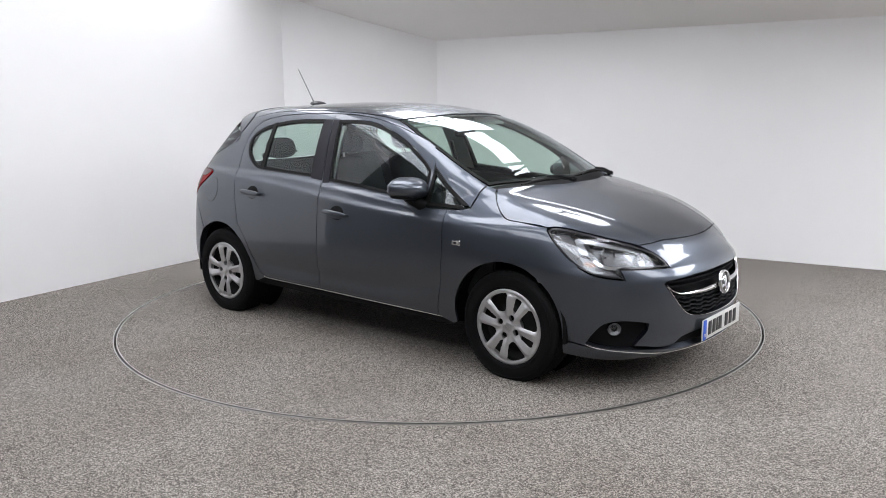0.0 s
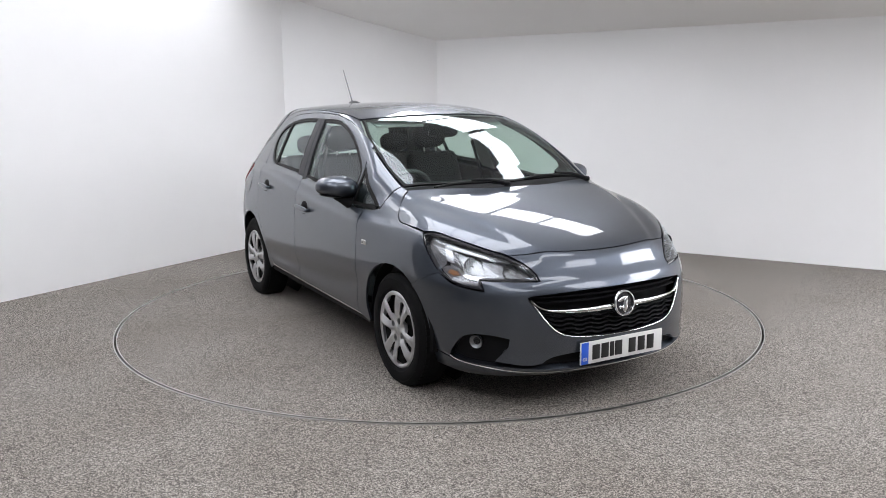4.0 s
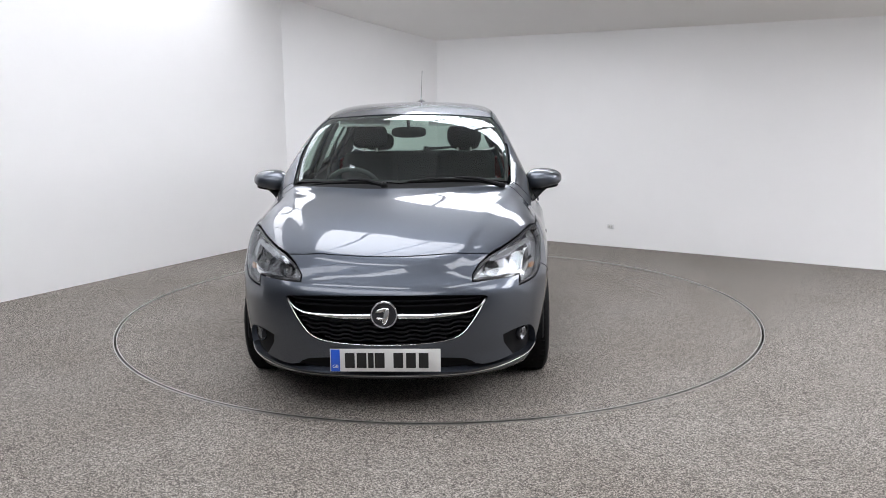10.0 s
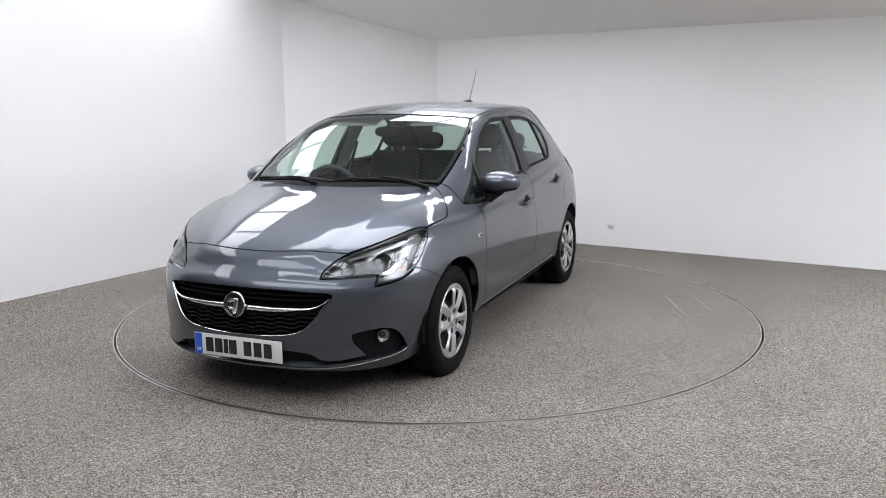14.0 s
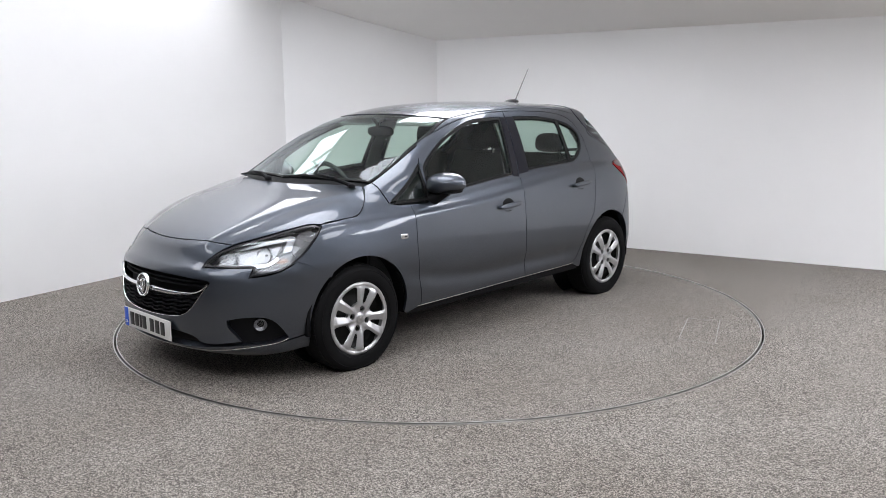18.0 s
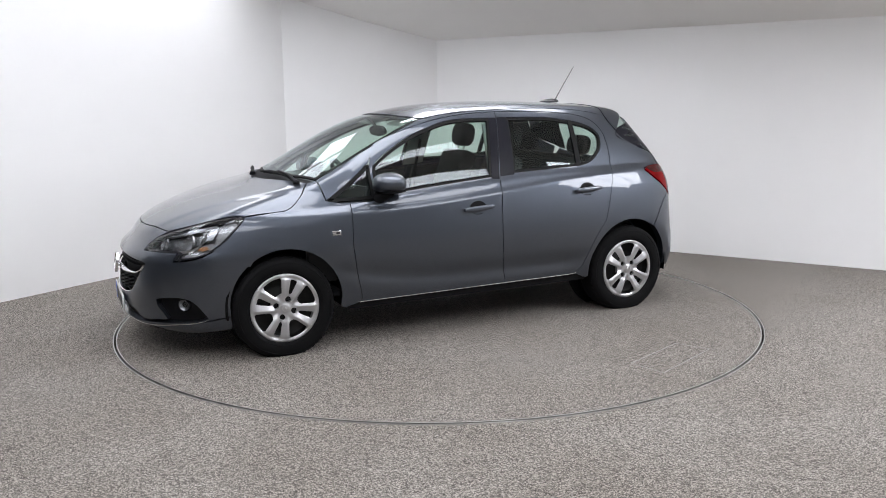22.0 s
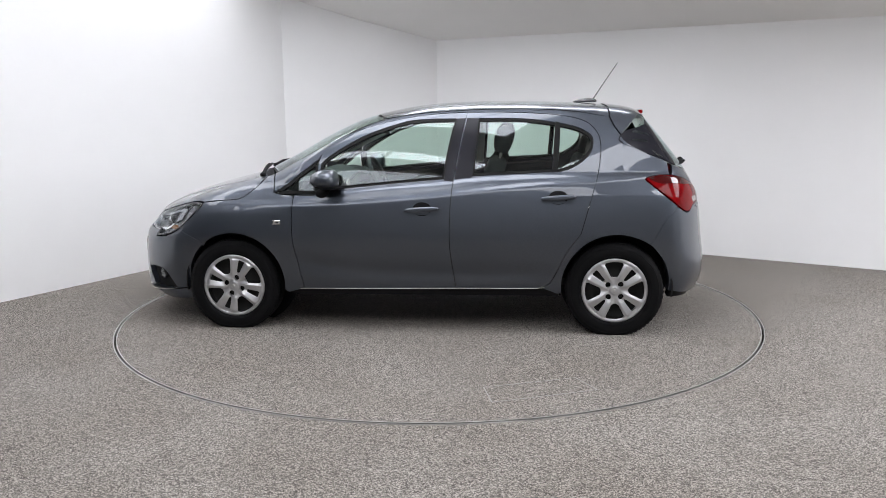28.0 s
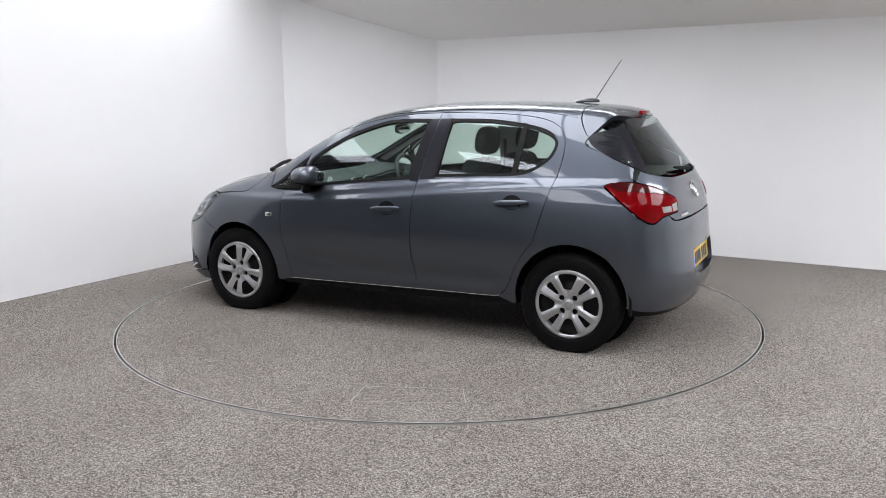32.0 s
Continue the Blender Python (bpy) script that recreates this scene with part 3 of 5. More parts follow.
CORNERS = [(-.420, 1.699), (-.912, 1.508), (-1.014, 1.692), (-.474, 1.916)]
for k in range(4):
    tape(CORNERS[k], CORNERS[(k + 1) % 4], .0055)
m = Matrix.Translation((1.775, 2.478, .209)) @ Matrix(((.845, 0, -.534, 0), (-.534, 0, -.845, 0), (0, 1, 0, 0), (0, 0, 0, 1)))
sock = tagged(new("wall_socket"), "small white electrical socket on the wall", "socket")
bm = bmesh.new()
box(bm, -.035, .035, -.022, .022, 0, .010, .003, m)
part("face_plate", bm, SOCKET, sock)
bm = bmesh.new()
box(bm, -.02, -.006, -.010, .010, .010, .0125, .001, m)
box(bm, .006, .02, -.010, .010, .010, .0125, .001, m)
part("switch", bm, METAL, sock)

# ---- the car ----
car = tagged(new("car"), "small dark grey five-door hatchback parked on the turntable", "car")
WHEELBASE, TYRE_R, HUB_Z = 1.255, .311, .293


def arch(cx, r, a0, a1, n=9):
    return [(cx + r * math.cos(radians(a)), .312 + r * math.sin(radians(a))) for a in np.linspace(a0, a1, n)]


# lines shared by neighbouring panels (side chart: x, z)
DOOR_FRONT = [(.774, .322), (.80, .443), (.83, .63), (.828, .82), (.826, .898)]
PILLAR_FOOT = [(.664, .910), (.672, 1.03), (.664, 1.128), (.60, 1.236)]
TOP_A = [(.60, 1.236), (.40, 1.315), (.174, 1.375), (-.05, 1.409), (-.30, 1.422)]
TOP_B = [(-.30, 1.422), (-.57, 1.420), (-.862, 1.404), (-1.044, 1.368), (-1.130, 1.305), (-1.160, 1.215)]
B_SEAM = [(-.30, 1.422), (-.255, 1.18), (-.214, .93), (-.201, .64), (-.216, .455), (-.240, .297)]
DOOR_REAR = [(-1.160, 1.215), (-1.146, 1.06), (-1.09, .86), (-1.035, .663), (-1.035, .663), (-.945, .54), (-.885, .41), (-.84, .335), (-.77, .303)]
FRONT_WINDOW = [(.648, .926), (.648, .926), (.655, 1.05), (.645, 1.105), (.645, 1.105), (.588, 1.152), (.464, 1.228), (.318, 1.297), (.10, 1.364), (-.07, 1.380),
                (-.238, 1.381), (-.238, 1.381), (-.20, 1.20), (-.163, 1.004), (-.163, 1.004), (.149, .977), (.45, .948)]
REAR_WINDOW = [(-.372, 1.383), (-.372, 1.383), (-.68, 1.377), (-.934, 1.342), (-1.06, 1.301), (-1.112, 1.245), (-1.092, 1.160), (-1.02, 1.095),
               (-.93, 1.055), (-.80, 1.044), (-.335, 1.022), (-.335, 1.022), (-.352, 1.20)]
QUARTER_LIGHT = [(.958, .909), (.958, .909), (.827, 1.000), (.684, 1.112), (.684, 1.112), (.690, 1.02), (.684, .916), (.684, .916)]
LAMP_TOP = [(1.850, .505, .750), (1.770, .573, .779), (1.690, .630, .805), (1.60, .682, .832), (1.53, .715, .844), (1.484, .739, .846)]
HEAD_LAMP = [(1.980, .416, .646), (1.980, .416, .646), (1.958, .416, .675), (1.907, .452, .719), *LAMP_TOP, (1.461, .760, .833), (1.461, .760, .833), (1.503, .774, .788), (1.567, .775, .724),
             (1.630, .766, .671), (1.703, .741, .632), (1.770, .703, .612), (1.850, .642, .601), (1.850, .642, .601), (1.820, .646, .649), (1.820, .646, .649), (1.90, .555, .647)]
TAIL_LAMP = [(-1.438, .750, .998), (-1.467, .735, 1.014), (-1.559, .709, 1.022), (-1.647, .666, 1.008), (-1.713, .592, .980), (-1.764, .522, .942), (-1.795, .465, .914), (-1.804, .465, .888),
             (-1.807, .485, .843), (-1.807, .485, .843), (-1.779, .571, .832), (-1.750, .633, .821), (-1.723, .682, .792), (-1.693, .719, .794), (-1.643, .759, .829), (-1.564, .777, .895), (-1.476, .761, .965)]


def opened(line):
    """A line as part of an outline, with both its ends corners."""
    return [line[0], line[0], *line[1:-1], line[-1], line[-1]]


# -- doors, with their glass, seals, handles and trims --
def doors():
    fd_line = opened(DOOR_FRONT)[1:] + PILLAR_FOOT[:-1] + [PILLAR_FOOT[-1]] + TOP_A[1:] + [TOP_A[-1]] + B_SEAM[1:] + [B_SEAM[-1]] + [(.30, .288), (.774, .280), (.774, .280)]
    front = panel("front_door", "side", [(.774, .322)] + fd_line, PAINT, car, [FRONT_WINDOW], grid=.012, label="front door in dark grey metallic paint")
    rd_line = [B_SEAM[-1]] + B_SEAM[::-1][1:] + [B_SEAM[0]] + TOP_B[1:] + DOOR_REAR[1:] + [DOOR_REAR[-1]]
    rear = panel("rear_door", "side", [B_SEAM[-1]] + rd_line, PAINT, car, [REAR_WINDOW], grid=.012, label="rear door in dark grey metallic paint")
    for win, door, sill_z in ((FRONT_WINDOW, front, .93), (REAR_WINDOW, rear, 1.02)):
        ring_panel("window_seal", "side", win, SEAL, door, .016, -.002, .02, "black rubber window surround", gap=.001)
        panel("window_pane", "side", win, GLASS, door, gap=.0155, lift=-.007, depth=.003, label="green-tinted side window glass")
    # satin trim on the door frames between the two windows
    panel("pillar_trim", "side", [(-.234, 1.383), (-.234, 1.383), (-.2915, 1.384), (-.2915, 1.384), (-.2525, 1.18), (-.2205, .985), (-.2205, .985), (-.160, .990), (-.160, .990), (-.197, 1.20)],
          PILLAR, front, lift=.0012, depth=.004, gap=.001, label="dark pillar cover strip")
    panel("pillar_trim", "side", [(-.2985, 1.385), (-.2985, 1.385), (-.376, 1.385), (-.376, 1.385), (-.357, 1.20), (-.340, 1.010), (-.340, 1.010), (-.2285, 1.002), (-.2285, 1.002), (-.258, 1.18)],
          PILLAR, rear, lift=.0012, depth=.004, gap=.001, label="dark pillar cover strip")
    # fixed rear quarter divider in the rear window
    panel("window_divider", "side", [(-.872, 1.36), (-.872, 1.36), (-.905, 1.352), (-.905, 1.352), (-.898, 1.2), (-.885, 1.045), (-.885, 1.045), (-.850, 1.043), (-.850, 1.043), (-.862, 1.2)],
          SEAL, rear, lift=.001, depth=.012, gap=0, label="black upright bar in the rear window")
    # bright lower belt strips and inner door cards
    panel("door_card", "side", [(.75, .36), (.75, .36), (.78, .60), (.80, .88), (.80, .88), (.60, .915), (.15, .965), (-.17, .99), (-.17, .99), (-.16, .6), (-.2, .36), (-.2, .36)],
          TRIM, front, lift=-.06, depth=-.02, gap=0, grid=.06, back=True, label="dark inner door panel")
    panel("door_card", "side", [(-.26, .36), (-.26, .36), (-.25, .6), (-.25, 1.0), (-.25, 1.0), (-.6, 1.025), (-.95, 1.04), (-.95, 1.04), (-.98, .66), (-.80, .38), (-.80, .38)],
          TRIM, rear, lift=-.06, depth=-.02, gap=0, grid=.06, back=True, label="dark inner door panel")
    for a, b, door in ((-.025, .813, front), (-.890, .886, rear)):
        m = spot("side", a, b)
        tilt = m @ pose(0, 0, 0, 0, 0, 3.5)
        # flat black oval: the shade of the finger recess put in as colour
        oval = [(a + .062 * math.cos(k), b + .004 + .044 * math.sin(k)) for k in np.linspace(0, 2 * math.pi, 17)[:-1]]
        panel("handle_shade", "side", oval, BLACK, door, lift=.0006, depth=.002, gap=0, grid=.02, label="black shell-shaped patch for the shade in the finger recess")
        # raised crescent that stands in for the reflection low in the recess
        low = [(a + .050 * math.cos(k), b - .020 + .014 * math.sin(k)) for k in np.linspace(0, 2 * math.pi, 13)[:-1]]
        panel("recess_glint", "side", low, PAINT, door, lift=.0025, depth=.003, gap=0, grid=.02, label="body-coloured crescent for the reflection low in the recess")
        bar = bmesh.new()
        rounded(bar, (.108, .0165, .012), tilt @ pose(0, 0, .026), 2.8)
        for s in (-1, 1):
            box(bar, -.018, .018, -.010, .010, -.004, .028, .003, tilt @ pose(s * .086, 0, 0))
        for k in (0, 1):
            part("door_handle", twin(bar) if k else bar.copy(), PAINT, door[k], "grey bar door handle")
        bar.free()
    return front, rear


FRONT_DOORS, REAR_DOORS = doors()

# -- wings, side frames, sills --
FRONT_ARCH = arch(1.240, .338, 188, 52, 11)
BONNET_SIDE = [tuple(p) for p in onto("top", [(1.455, .752), (1.30, .766), (1.195, .762), (1.107, .710), (1.045, .625)])]
WING = ([BONNET_SIDE[0], *BONNET_SIDE, BONNET_SIDE[-1], (.99, 1.028), (.99, 1.028), (.968, .912), (.968, .912), (.90, .901),
         (.826, .898), (.826, .898)] + DOOR_FRONT[::-1][1:] + [(.774, .322), (.774, .28), (.774, .28), (.88, .25), (.88, .25)] + FRONT_ARCH
        + [FRONT_ARCH[-1], (1.549, .631), (1.634, .668), (1.634, .668), (1.569, .722), (1.503, .787), (1.459, .833)])
wings = panel("front_wing", "side", WING, PAINT, car, grid=.014, label="dark grey front wing with wheel arch")
SIDE_FRAME = ([(.985, .640, 1.022), (.985, .640, 1.022), (.85, .650, 1.104), (.68, .648, 1.200), (.48, .627, 1.297), (.30, .572, 1.372), (.18, .556, 1.396), (-.20, .555, 1.434),
               (-.57, .540, 1.445), (-.94, .532, 1.432), (-1.222, .535, 1.392), (-1.222, .535, 1.392), (-1.248, .572, 1.335), (-1.29, .605, 1.277), (-1.29, .605, 1.277), (-1.33, .630, 1.226),
               (-1.473, .650, 1.146), (-1.574, .632, 1.090), (-1.574, .632, 1.090), (-1.588, .695, 1.024), (-1.588, .695, 1.024), (-1.559, .710, 1.026), (-1.465, .737, 1.018), (-1.434, .752, .998),
               (-1.474, .764, .962), (-1.562, .779, .892), (-1.638, .763, .830), (-1.638, .763, .830), (-1.56, .806, .752), (-1.468, .832, .596), (-1.468, .832, .596)])
side_b = [(-1.262 + .345 * math.cos(radians(a)), .84, .312 + .345 * math.sin(radians(a))) for a in np.linspace(125, -8, 11)]
side_c = [(x, .8, z) for x, z in [(-.93, .262), (-.93, .262), (-.90, .262), (-.90, .262)]]


def on_side(line):
    """Side-chart points as places on the skin."""
    return [tuple(p) for p in onto("side", line)]


back_edge = on_side([(-.90, .262), (-.80, .30), (-.77, .303), (-.77, .303), (-.84, .335), (-.885, .41), (-.945, .54), (-1.035, .663), (-1.035, .663), (-1.09, .86), (-1.146, 1.06),
                     (-1.160, 1.215)] + TOP_B[::-1][1:] + TOP_A[::-1][1:] + [(.60, 1.236), (.668, 1.128), (.668, 1.128), (.827, 1.006), (.965, .914), (.965, .914)])
frames = panel("side_frame", "round", SIDE_FRAME + side_b[1:] + [side_b[-1]] + back_edge, PAINT, car, grid=.016,
               label="dark grey roof rail, pillars and rear quarter panel")
# the sill's black stands in for the shade below the doors
panel("sill", "side", [(.87, .245), (.87, .245), (.774, .276), (.30, .284), (-.24, .293), (-.77, .299), (-.90, .258), (-.90, .258), (-.90, .243), (-.90, .243), (.85, .232), (.85, .232)], BLACK, car,
      label="lower sill, made black for the shade it sits in", depth=.10, lift=-.012)
strip("sill_moulding", "side", [(.80, .279), (.30, .286), (-.24, .295), (-.76, .301), (-.80, .312)], .003, METAL, car, .0015, "thin bright strip along the sill", True, .004)
q_glass = panel("quarter_light", "side", QUARTER_LIGHT, GLASS, car, gap=.008, lift=-.005, depth=.003, label="small triangular front quarter window")
ring_panel("window_seal", "side", [(.972, .904), (.972, .904), (.827, 1.006), (.672, 1.122), (.672, 1.122), (.668, 1.02), (.664, .912), (.664, .912)], SEAL, q_glass, .019, -.001, .02,
           "black rubber quarter window surround")

# -- roof, bonnet, screens --
panel("roof", "top", [(.355, 0), (.318, .32), (.262, .50), (.225, .550), (.225, .550), (.0, .552), (-.20, .551), (-.57, .536), (-.94, .528), (-1.222, .531), (-1.222, .531), (-1.215, .447), (-1.20, .2),
                      (-1.20, -.2), (-1.215, -.447), (-1.222, -.531), (-1.222, -.531), (-.94, -.528), (-.57, -.536), (-.20, -.551), (.0, -.552), (.225, -.550), (.225, -.550), (.262, -.50), (.318, -.32)], PAINT, car, both=False,
      label="dark grey roof panel")
BONNET_FRONT = [(1.949 - .41 * y ** 2, y) for y in np.linspace(0, .497, 10)]
BONNET = [*BONNET_FRONT, BONNET_FRONT[-1], *[(x, y - .004) for x, y, z in LAMP_TOP[1:]], (1.455, .752), (1.455, .752), (1.30, .766), (1.195, .762), (1.107, .710), (1.045, .625), (1.045, .625),
          (1.105, .5), (1.170, .33), (1.215, .14)]
bonnet = panel("bonnet", "top", BONNET + [(x, -y) for x, y in BONNET[::-1][:-1]], PAINT, car, both=False, grid=.02, label="dark grey bonnet, gently domed")[0]
SCREEN = [(1.160, 0), (1.095, .35), (.99, .625), (.99, .625), (.85, .638), (.68, .634), (.48, .613), (.30, .560), (.245, .545), (.245, .545), (.325, .32)]
SCREEN = SCREEN + [(.360, 0)] + [(x, -y) for x, y in SCREEN[1:][::-1]]
screen = panel("windscreen", "top", SCREEN, GLASS, car, both=False, gap=.012, lift=-.004, depth=.004, label="green-tinted windscreen")[0]
ring_panel("screen_surround", "top", SCREEN, SEAL, screen, .022, -.0055, .012, "black windscreen border", False)
panel("cowl", "top", [(1.223, 0), (1.178, .33), (1.113, .5), (1.05, .618), (1.05, .618), (1.0, .64), (1.0, .64), (1.095, .36), (1.155, 0), (1.095, -.36), (1.0, -.64), (1.0, -.64), (1.05, -.618),
                      (1.05, -.618), (1.113, -.5), (1.178, -.33)], BLACK, car, both=False, lift=-.012, gap=0, label="black scuttle panel below the windscreen")

# -- tail: spoiler, rear screen, tailgate, bumper --
spoiler = panel("roof_spoiler", "round", [(-1.205, .0, 1.44), (-1.219, .447, 1.427), (-1.226, .535, 1.390), (-1.226, .535, 1.390), (-1.252, .572, 1.335), (-1.293, .605, 1.277), (-1.293, .605, 1.277), (-1.345, .560, 1.332), (-1.40, .470, 1.385),
                                          (-1.475, .30, 1.395), (-1.492, .0, 1.400), (-1.475, -.30, 1.395), (-1.40, -.470, 1.385), (-1.345, -.560, 1.332), (-1.293, -.605, 1.277), (-1.293, -.605, 1.277),
                                          (-1.252, -.572, 1.335), (-1.226, -.535, 1.390), (-1.226, -.535, 1.390), (-1.219, -.447, 1.427)], PAINT, car, both=False, lift=.004, depth=.035, label="grey roof spoiler above the rear screen")[0]
bm = bmesh.new()
box(bm, -.012, .012, -.10, .10, -.012, .012, .005, pose(-1.478, 0, 1.412))
part("brake_lamp", bm, RED, spoiler, "red high-level brake lamp")
REAR_SCREEN = [(0, 1.398), (.24, 1.392), (.46, 1.366), (.555, 1.318), (.610, 1.262), (.634, 1.224), (.634, 1.224), (.652, 1.149), (.630, 1.092), (.585, 1.070), (.406, 1.043), (.2, 1.036)]
REAR_SCREEN = REAR_SCREEN + [(0, 1.034)] + [(-y, z) for y, z in REAR_SCREEN[1:][::-1]]
rear_screen = panel("rear_screen", "rear", REAR_SCREEN, DARK_GLASS, car, both=False, lift=-.002, gap=.004, depth=.004, label="dark-tinted rear window")[0]
panel("screen_wing", "rear", [(.42, 1.372), (.42, 1.372), (.555, 1.316), (.610, 1.260), (.632, 1.222), (.632, 1.222), (.650, 1.149), (.628, 1.094), (.585, 1.074), (.585, 1.074), (.545, 1.15), (.49, 1.27)],
      PILLAR, rear_screen, lift=.0005, depth=.006, gap=.003, label="black side of the rear window")
GATE = [(0, 1.028), (.2, 1.030), (.406, 1.037), (.585, 1.064), (.626, 1.086), (.626, 1.086), (.690, 1.026), (.690, 1.026), (.666, 1.012), (.592, .985), (.520, .947), (.461, .918), (.460, .888), (.480, .838), (.480, .838), (.573, .826),
        (.518, .792), (.518, .792), (.26, .797)]
tailgate = panel("tailgate", "rear", GATE + [(0, .796)] + [(-y, z) for y, z in GATE[1:][::-1]], PAINT, car, both=False, label="dark grey tailgate")[0]
RB = ([(-1.85, 0, .790), (-1.85, .26, .789), (-1.786, .517, .788), (-1.779, .575, .827), (-1.779, .575, .827), (-1.752, .634, .816), (-1.724, .684, .787), (-1.692, .721, .789), (-1.640, .762, .826), (-1.640, .762, .826),
       (-1.562, .806, .750), (-1.471, .832, .594), (-1.471, .832, .594)]
      + [(-1.262 + .345 * math.cos(radians(a)), .84, .312 + .345 * math.sin(radians(a))) for a in (138, 152, 166, 180)]
      + [(-1.595, .80, .285), (-1.595, .80, .285), (-1.72, .70, .262), (-1.84, .42, .25)])
RB = RB + [(-1.88, 0, .245)] + [(x, -y, z) for x, y, z in RB[1:][::-1]]
RECESS = [(-1.9, .30, .435), (-1.9, .30, .435), (-1.9, .325, .50), (-1.9, .30, .592), (-1.9, .30, .592), (-1.9, .12, .592), (-1.9, -.12, .592), (-1.9, -.30, .592), (-1.9, -.30, .592),
          (-1.9, -.325, .50), (-1.9, -.30, .435), (-1.9, -.30, .435), (-1.9, -.12, .424), (-1.9, .12, .424)]
rear_bumper = panel("rear_bumper", "stern", RB, PAINT, car, [RECESS], both=False, depth=.05, label="dark grey rear bumper with a recess for the plate")[0]
panel("plate_recess", "stern", RECESS, PAINT, rear_bumper, both=False, lift=-.050, depth=-.02, gap=-.004, label="painted recess behind the plate")
panel("bumper_skirt", "stern", [(-1.62, .80, .29), (-1.62, .80, .29), (-1.73, .71, .27), (-1.85, .42, .26), (-1.89, 0, .255), (-1.85, -.42, .26), (-1.73, -.71, .27), (-1.62, -.80, .29), (-1.62, -.80, .29),
                              (-1.6, -.76, .235), (-1.6, -.76, .235), (-1.80, -.42, .205), (-1.83, 0, .20), (-1.80, .42, .205), (-1.6, .76, .235), (-1.6, .76, .235)], BLACK, rear_bumper, both=False, lift=-.012, depth=.05,
      label="black lower edge of the rear bumper")

tail_lamps = panel("tail_lamp", "stern", TAIL_LAMP, RED, car, lift=.004, depth=.03, gap=.003, grid=.025, label="red wrap-round tail lamp")
panel("reversing_lens", "stern", [(-1.740, .627, .880), (-1.740, .627, .880), (-1.779, .552, .879), (-1.779, .552, .879), (-1.786, .552, .846), (-1.786, .552, .846), (-1.751, .624, .844), (-1.751, .624, .844)],
      SMOKE, tail_lamps, lift=.006, depth=.004, gap=.001, grid=.02, label="pale reversing lamp")
panel("reversing_lens", "stern", [(-1.782, .540, .890), (-1.782, .540, .890), (-1.798, .480, .898), (-1.798, .480, .898), (-1.805, .495, .850), (-1.805, .495, .850), (-1.791, .542, .844), (-1.791, .542, .844)],
      SMOKE, tail_lamps, lift=.006, depth=.004, gap=.001, grid=.02, label="pale reversing lamp")
panel("lamp_upper", "stern", [(-1.452, .742, 1.000), (-1.48, .73, 1.010), (-1.559, .709, 1.015), (-1.645, .664, 1.001), (-1.711, .592, .973), (-1.760, .524, .936), (-1.760, .524, .936), (-1.70, .62, .950), (-1.60, .715, .962), (-1.52, .745, .968)],
      DARK_RED, tail_lamps, lift=.0055, depth=.004, gap=.001, grid=.025, label="dark red upper band of the tail lamp")

# -- nose: bumper with its openings --
GRILLE = [(0, .598), (.26, .595), (.472, .580), (.487, .572), (.455, .520), (.411, .462), (.36, .408), (.29, .382), (.16, .370)]
GRILLE = GRILLE + [(0, .366)] + [(-y, z) for y, z in GRILLE[1:][::-1]]
MOUTH = [(2.085, .248, .296), (2.05, .381, .280), (2.033, .424, .254), (2.015, .460, .243), (2.015, .460, .243), (1.987, .508, .242), (1.895, .612, .259), (1.895, .612, .259), (1.914, .596, .288), (1.946, .567, .337),
         (1.950, .564, .373), (1.950, .564, .373), (1.897, .621, .385), (1.829, .680, .386), (1.773, .715, .368), (1.732, .732, .324), (1.690, .742, .262), (1.690, .742, .262), (1.766, .709, .245), (1.895, .616, .238),
         (1.984, .505, .230), (2.042, .380, .222), (2.081, .242, .220)]
MOUTH = [(2.12, 0, .298), *MOUTH, (2.085, 0, .218)] + [(x, -y, z) for x, y, z in MOUTH[::-1]]


def nose_pts(line):
    return [tuple(p) for p in onto("front", line)]


GR3 = nose_pts(GRILLE)
EDGE = [tuple(p) for p in onto("top", BONNET_FRONT)]
FB = ([*EDGE, EDGE[-1], (1.907, .448, .717), (1.958, .412, .673), (1.985, .412, .642), (1.985, .412, .642), (1.90, .556, .643), (1.824, .643, .645),
       (1.824, .643, .645), (1.854, .644, .597), (1.854, .644, .597), (1.770, .706, .608), (1.703, .744, .628), (1.634, .767, .665), (1.634, .767, .665), (1.549, .814, .627), (1.448, .838, .578), (1.448, .838, .578)]
      + [(1.240 + .338 * math.cos(radians(a)), .84, .312 + .338 * math.sin(radians(a))) for a in (40, 28, 14, 0)]
      + [(1.563, .80, .262), (1.563, .80, .262), (1.742, .728, .240), (1.86, .628, .229), (1.99, .43, .214)])
FB = FB + [(2.07, .2, .209), (2.085, 0, .207), (2.07, -.2, .209)] + [(x, -y, z) for x, y, z in FB[1:][::-1]]
front_bumper = panel("front_bumper", "nose", FB, PAINT, car, [GR3, MOUTH], both=False, depth=.04, grid=.024, label="dark grey front bumper with open grilles")[0]
panel("bumper_lip", "nose", [(1.555, .80, .256), (1.555, .80, .256), (1.742, .728, .234), (1.86, .628, .223), (1.99, .43, .208), (2.085, 0, .201), (1.99, -.43, .208), (1.86, -.628, .223), (1.742, -.728, .234),
                            (1.555, -.80, .256), (1.555, -.80, .256), (1.56, -.77, .165), (1.56, -.77, .165), (1.84, -.58, .135), (2.0, -.25, .128), (2.02, 0, .126), (2.0, .25, .128), (1.84, .58, .135), (1.56, .77, .165), (1.56, .77, .165)],
      PAINT, front_bumper, both=False, depth=.06, lift=-.004, label="grey lower lip of the front bumper")
